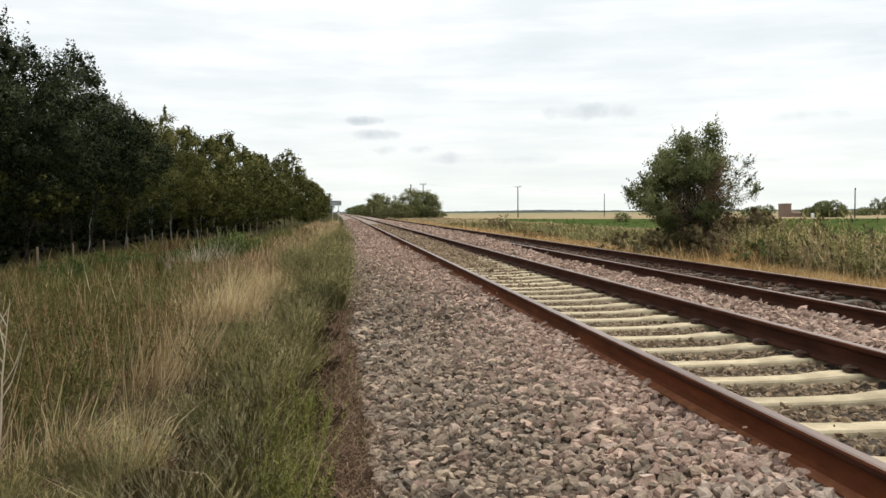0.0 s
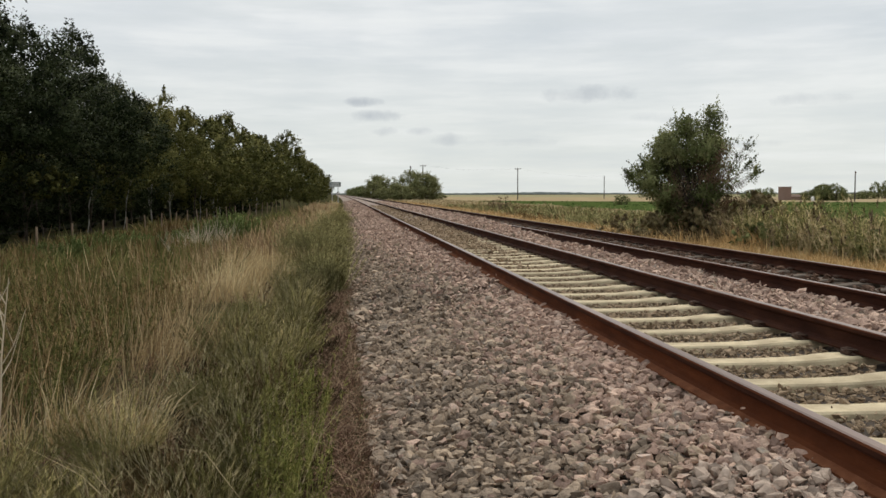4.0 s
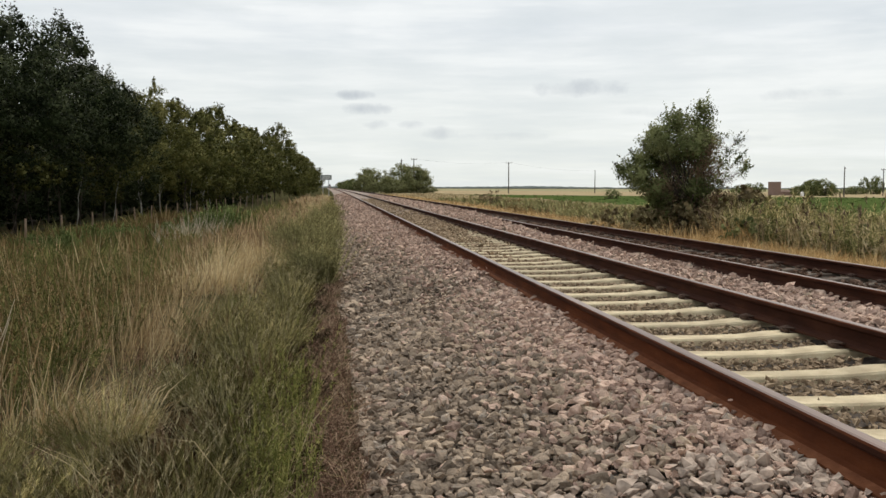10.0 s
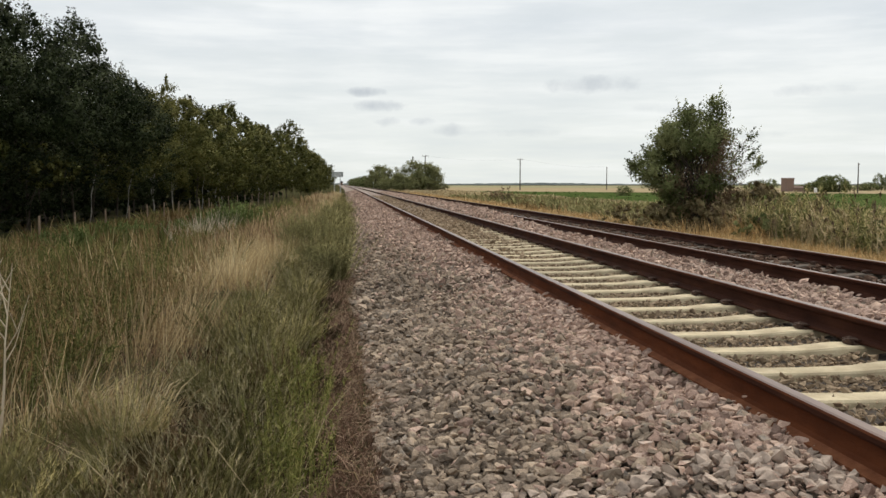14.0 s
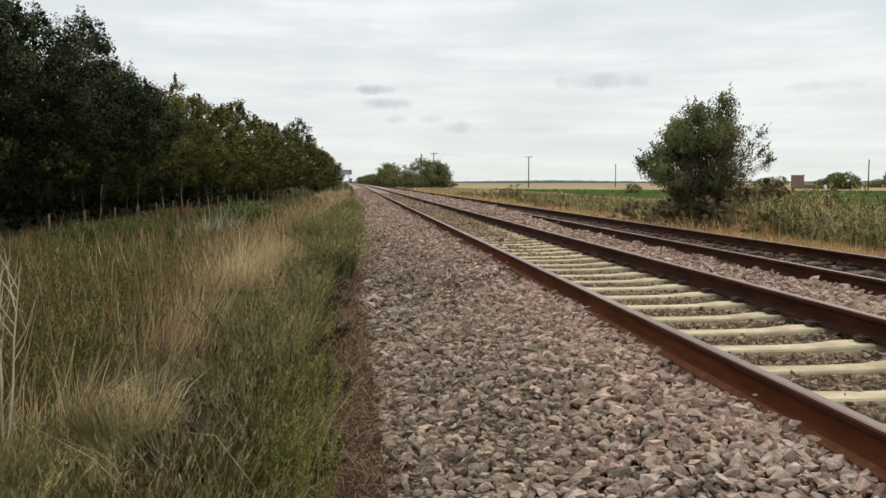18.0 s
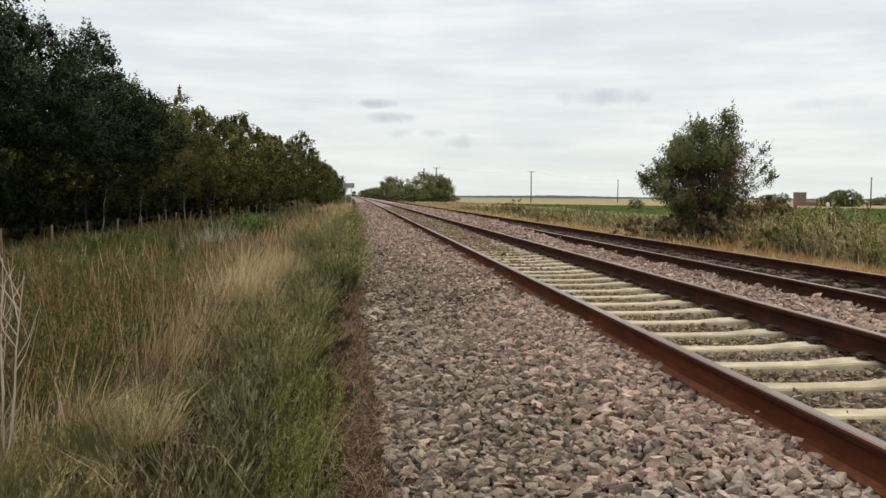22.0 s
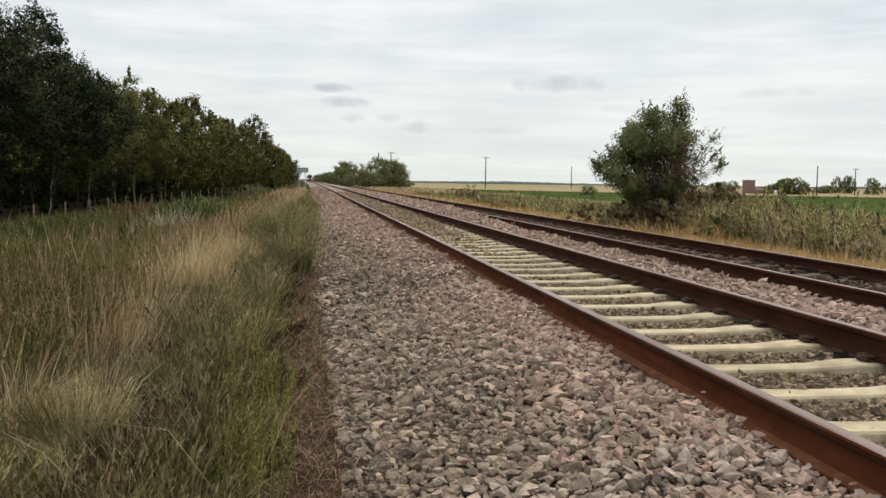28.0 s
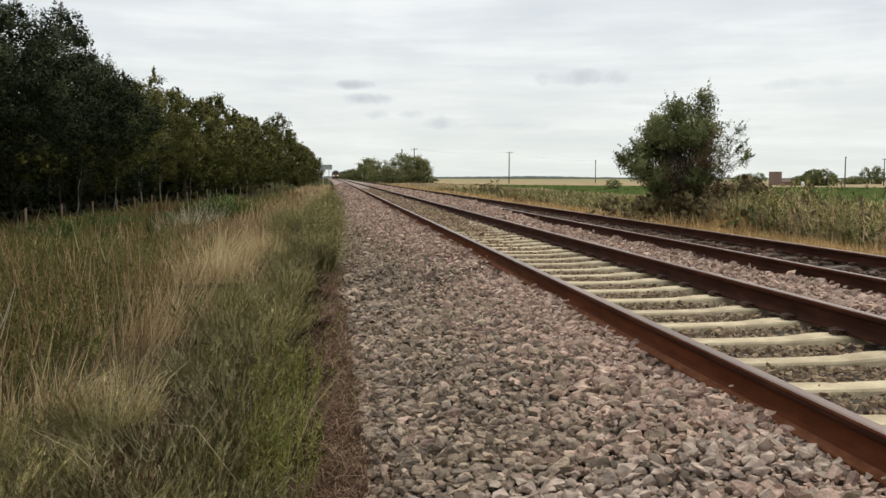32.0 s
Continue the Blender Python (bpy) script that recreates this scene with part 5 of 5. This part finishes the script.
# ---- fence ----
def build_fence():
    t = empty("wire_fence", pose(0, 0, 0), "weathered wooden post and wire fence before the wood", "fence")
    ys = [19.6 + 4.15 * i for i in range(24)]
    r = random.Random(4)
    fx = [-10.0 + max(0, yy - 70) * 0.05 for yy in ys]
    for xx, yy in zip(fx, ys):
        bm = bmesh.new()
        tube(bm, [(0, 0, -0.4), (0.0, 0, 0.6), (r.uniform(-0.03, 0.03), r.uniform(-0.03, 0.03), 1.2)], [0.042, 0.04, 0.036], 7)
        p = part("post", bm, M["post"], t)
        p.matrix_basis = pose(xx, yy, float(ground_z(xx, yy)), r.uniform(-3, 3), r.uniform(-3, 3), 0)
    for h in (0.45, 0.8, 1.1):
        bm = bmesh.new()
        tube(bm, [(xx, yy, float(ground_z(xx, yy)) + h) for xx, yy in zip(fx, ys)], [0.0035] * len(ys), 4)
        part("wire", bm, M["wire"], t)


build_fence()


# ---- line-side sign ----
def build_sign():
    t = empty("trackside_sign", pose(-0.92, 105, 0.0), "grey rectangular sign board on two posts", "sign")
    for px in (-0.36, 0.30):
        bm = bmesh.new()
        tube(bm, [(px, 0.03, -0.3), (px, 0.03, 2.62)], [0.04, 0.04], 8)
        part("post", bm, M["metal"], t)
    bm = bmesh.new()
    box(bm, -0.62, -0.012, 2.14, 0.64, 0.0, 2.70, bevel=0.004)
    b = part("board", bm, M["sign_back"], t)
    bm = bmesh.new()
    for x0, z0, x1, z1 in ((-0.62, 2.14, 0.64, 2.17), (-0.62, 2.67, 0.64, 2.70), (-0.62, 2.17, -0.59, 2.67), (0.61, 2.17, 0.64, 2.67)):
        box(bm, x0, -0.022, z0, x1, -0.0125, z1)
    part("border", bm, M["white"], b, "pale border")
    for z in (2.52, 2.40, 2.28):
        bm = bmesh.new()
        box(bm, -0.45, -0.018, z - 0.022, 0.47, -0.0125, z + 0.022)
        part("bar", bm, M["white"], b, "pale bar of lettering")
    m = empty("marker_post", pose(8.9, 300, 0.0), "small white marker board on a post by the line", "marker")
    bm = bmesh.new()
    tube(bm, [(0, 0, -0.3), (0, 0, 2.0)], [0.05, 0.05], 8)
    part("post", bm, M["metal"], m)
    bm = bmesh.new()
    box(bm, -0.3, -0.07, 1.5, 0.3, -0.05, 2.2, bevel=0.01)
    part("board", bm, M["white"], m)


build_sign()


# ---- overhead line poles ----
POLES = [(19.1, 262, 9.3, 0), (22.5, 260, 9.5, 1), (50.0, 260, 8.6, 1), (96.1, 330, 7.7, 0), (129.6, 220, 6.75, 0), (165.9, 260, 7.15, 1)]


def build_poles():
    for px, py, top, arm in POLES:
        g = float(ground_z(px, py))
        t = empty("power_pole", pose(px, py, g), "dark wooden overhead line pole in the fields", "pole", "overhead line poles")
        h = top - g
        bm = bmesh.new()
        tube(bm, [(0, 0, -0.5), (0, 0, h * 0.5), (0, 0, h)], [0.17, 0.15, 0.12], 9)
        part("shaft", bm, M["pole_wood"], t)
        if arm:
            bm = bmesh.new()
            box(bm, -0.85, -0.2, h - 0.32, 0.85, -0.1, h - 0.2, bevel=0.01)
            part("crossarm", bm, M["pole_wood"], t)
        for ix in ((-0.75, 0.0, 0.75) if arm else (-0.14, 0.14)):
            bm = bmesh.new()
            z0 = h - 0.2 if arm else h - 0.5
            tube(bm, [(ix, -0.15, z0), (ix, -0.15, z0 + 0.1), (ix, -0.15, z0 + 0.2), (ix, -0.15, z0 + 0.26)], [0.04, 0.1, 0.08, 0.04], 8)
            part("insulator", bm, M["insulator"], t)
    w = empty("overhead_wires", pose(0, 0, 0), "thin sagging overhead wires between the poles", "wires")
    runs = [((-110, 258, 9.6), POLES[1]), (POLES[1], POLES[2]), (POLES[2], POLES[3]), (POLES[3], (260, 570, 6.5)), (POLES[4], POLES[5]), (POLES[5], (250, 350, 7.5))]
    for a, b in runs[1:3]:
        for off in (-0.6, 0.6):
            A, B = Vector((a[0], a[1] + off, a[2] + 0.0)), Vector((b[0], b[1] + off, b[2] + 0.0))
            pts = [A.lerp(B, f / 10) - Vector((0, 0, 0.9 * 4 * (f / 10) * (1 - f / 10))) for f in range(11)]
            bm = bmesh.new()
            tube(bm, pts, [0.004] * 11, 4)
            part("wire", bm, M["wire"], w)


build_poles()


# ---- farm buildings ----
def build_farm():
    bx, by = 136.6, 272
    g = float(ground_z(bx, by)) - 0.1
    t = empty("brick_building", pose(bx, by, g), "flat-topped red brick farm building behind a hedge", "building")
    top = 3.0 - g
    bm = bmesh.new()
    box(bm, 0.4, 0, 0, 2.7, 4.0, top, bevel=0.02)
    part("wall", bm, M["brick"], t)
    bm = bmesh.new()
    box(bm, 0.28, -0.12, top + 0.002, 2.82, 4.12, top + 0.22, bevel=0.03)
    part("parapet", bm, M["brick"], t, "projecting brick parapet")
    bm = bmesh.new()
    box(bm, 2.71, 0.5, 0, 7.2, 4.0, 1.3, bevel=0.02)
    part("wing", bm, M["brick"], t, "low brick wing")
    bm = bmesh.new()
    v = [bm.verts.new(p) for p in ((2.83, 0.2, 1.3), (7.5, 0.2, 1.3), (7.5, 4.3, 1.3), (2.83, 4.3, 1.3), (2.83, 2.25, 2.0), (7.5, 2.25, 2.0))]
    for f in ((0, 1, 5, 4), (2, 3, 4, 5), (1, 2, 5), (3, 0, 4), (3, 2, 1, 0)):
        bm.faces.new([v[k] for k in f])
    part("roof", bm, M["tile"], t, "brown pitched tile roof")
    sx, sy = 130.6, 243
    sg = float(ground_z(sx, sy))
    s = empty("white_shed", pose(sx, sy, sg), "small white shed standing before the hedge", "shed")
    s.scale = (0.45, 0.45, 0.62)
    bm = bmesh.new()
    box(bm, 0, 0, -0.1, 1.4, 1.8, 1.6, bevel=0.02)
    part("wall", bm, M["white"], s)
    bm = bmesh.new()
    v = [bm.verts.new(p) for p in ((-0.1, -0.1, 1.6), (1.5, -0.1, 1.6), (1.5, 1.9, 1.6), (-0.1, 1.9, 1.6), (0.7, -0.1, 2.2), (0.7, 1.9, 2.2))]
    for f in ((0, 4, 5, 3), (1, 2, 5, 4), (0, 1, 4), (2, 3, 5), (3, 2, 1, 0)):
        bm.faces.new([v[k] for k in f])
    part("roof", bm, M["white"], s)


build_farm()


# ---- single stones at the near end of the shoulder ----
def build_loose_stones():
    bed = bpy.data.objects["ballast_bed"]
    meshes = {}
    for k, warm, R, size, p in LOOSE:
        if k not in meshes:
            meshes[k] = mesh_np("stone", PROTO[k][0], PROTO[k][1], M["loose_stone"])
        ob = part("stone", meshes[k], None, bed)
        m = Matrix([[*(R[i] * size), p[i]] for i in range(3)] + [[0, 0, 0, 1]])
        ob.matrix_basis = m


build_loose_stones()


# ---- train ----
def build_train():
    t = empty("passenger_train", pose(0, 0, 0), "dark passenger train with a lit headlight approaching", "train")
    paint = material("dark_train_paint", ramp3((0.045, 0.04, 0.045), (0.07, 0.062, 0.066), (0.10, 0.09, 0.09)), rough=0.4, scale=2, spec=0.5)
    warn = material("warning_panel", ramp3((0.20, 0.10, 0.05), (0.26, 0.13, 0.07), (0.30, 0.16, 0.09)), rough=0.5, scale=3)
    lamp = glow("headlight_glow", (1.0, 0.95, 0.85), 3.5)
    section = [(-1.30, 0.95), (-1.36, 1.6), (-1.36, 2.5), (-1.28, 3.0), (-1.0, 3.5), (-0.5, 3.74), (0.5, 3.74), (1.0, 3.5), (1.28, 3.0), (1.36, 2.5), (1.36, 1.6), (1.30, 0.95)]
    for c in range(3):
        y0 = c * 23.4 + (0.0 if c else 0.0)
        bm = bmesh.new()
        stations = [(y0, 0.93), (y0 + 0.5, 0.985), (y0 + 1.0, 1.0), (y0 + 22.4, 1.0), (y0 + 22.9, 0.98)]
        rings = [[bm.verts.new((px * k, yy, 2.2 + (pz - 2.2) * k)) for px, pz in section] for yy, k in stations]
        n = len(section)
        for r0, r1 in zip(rings, rings[1:]):
            for k in range(n):
                bm.faces.new((r0[k], r0[(k + 1) % n], r1[(k + 1) % n], r1[k]))
        bm.faces.new(rings[0][::-1])
        bm.faces.new(rings[-1])
        body = part("car_body", bm, paint, t)
        for side_ in (-1, 1):
            for w in range(8):
                bm = bmesh.new()
                box(bm, side_ * 1.365 - 0.01, y0 + 2.4 + w * 2.4, 1.75, side_ * 1.365 + 0.01, y0 + 3.9 + w * 2.4, 2.55, bevel=0.008)
                part("window", bm, M["glass"], body)
        bm = bmesh.new()
        box(bm, -1.2, y0 + 1.5, 0.35, 1.2, y0 + 21.5, 0.94, bevel=0.05)
        part("underframe", bm, M["clip"], t)
        for b in (3.5, 19.0):
            for ax_ in (0.0, 2.2):
                for wx in (-HALF, HALF):
                    bm = bmesh.new()
                    tube(bm, [(wx - 0.065, y0 + b + ax_, 0.42), (wx + 0.065, y0 + b + ax_, 0.42)], [0.42, 0.42], 16)
                    part("wheel", bm, M["clip"], t)
    bm = bmesh.new()
    box(bm, -1.05, -0.05, 1.0, 1.05, -0.003, 1.95, bevel=0.02)
    part("front_panel", bm, warn, t, "dull reddish front panel")
    for wx in (-0.62, 0.62):
        bm = bmesh.new()
        box(bm, wx - 0.5, -0.04, 2.1, wx + 0.5, -0.004, 2.95, bevel=0.015)
        part("cab_window", bm, M["glass"], t)
    for wx, m_ in ((-0.8, lamp), (0.8, lamp)):
        bm = bmesh.new()
        tube(bm, [(wx, -0.09, 1.45), (wx, -0.052, 1.45)], [0.15, 0.15], 14)
        part("headlight", bm, m_, t, "lit white headlight")
    bm = bmesh.new()
    tube(bm, [(0, -0.35, 1.05), (0, -0.06, 1.05)], [0.1, 0.13], 10)
    part("coupler", bm, M["clip"], t)
    return t


train = build_train()


def motions():
    rows = []
    for k in range(33):
        yy = 400 + 25.0 * (32 - k)
        slope = float(bend(yy + 12) - bend(yy - 12)) / 24
        rows.append((k, pose(NEAR_X + float(bend(yy)), yy, RAIL_Z, 0, 0, math.degrees(math.atan(-slope)))))
    walk(train, rows)


motions()
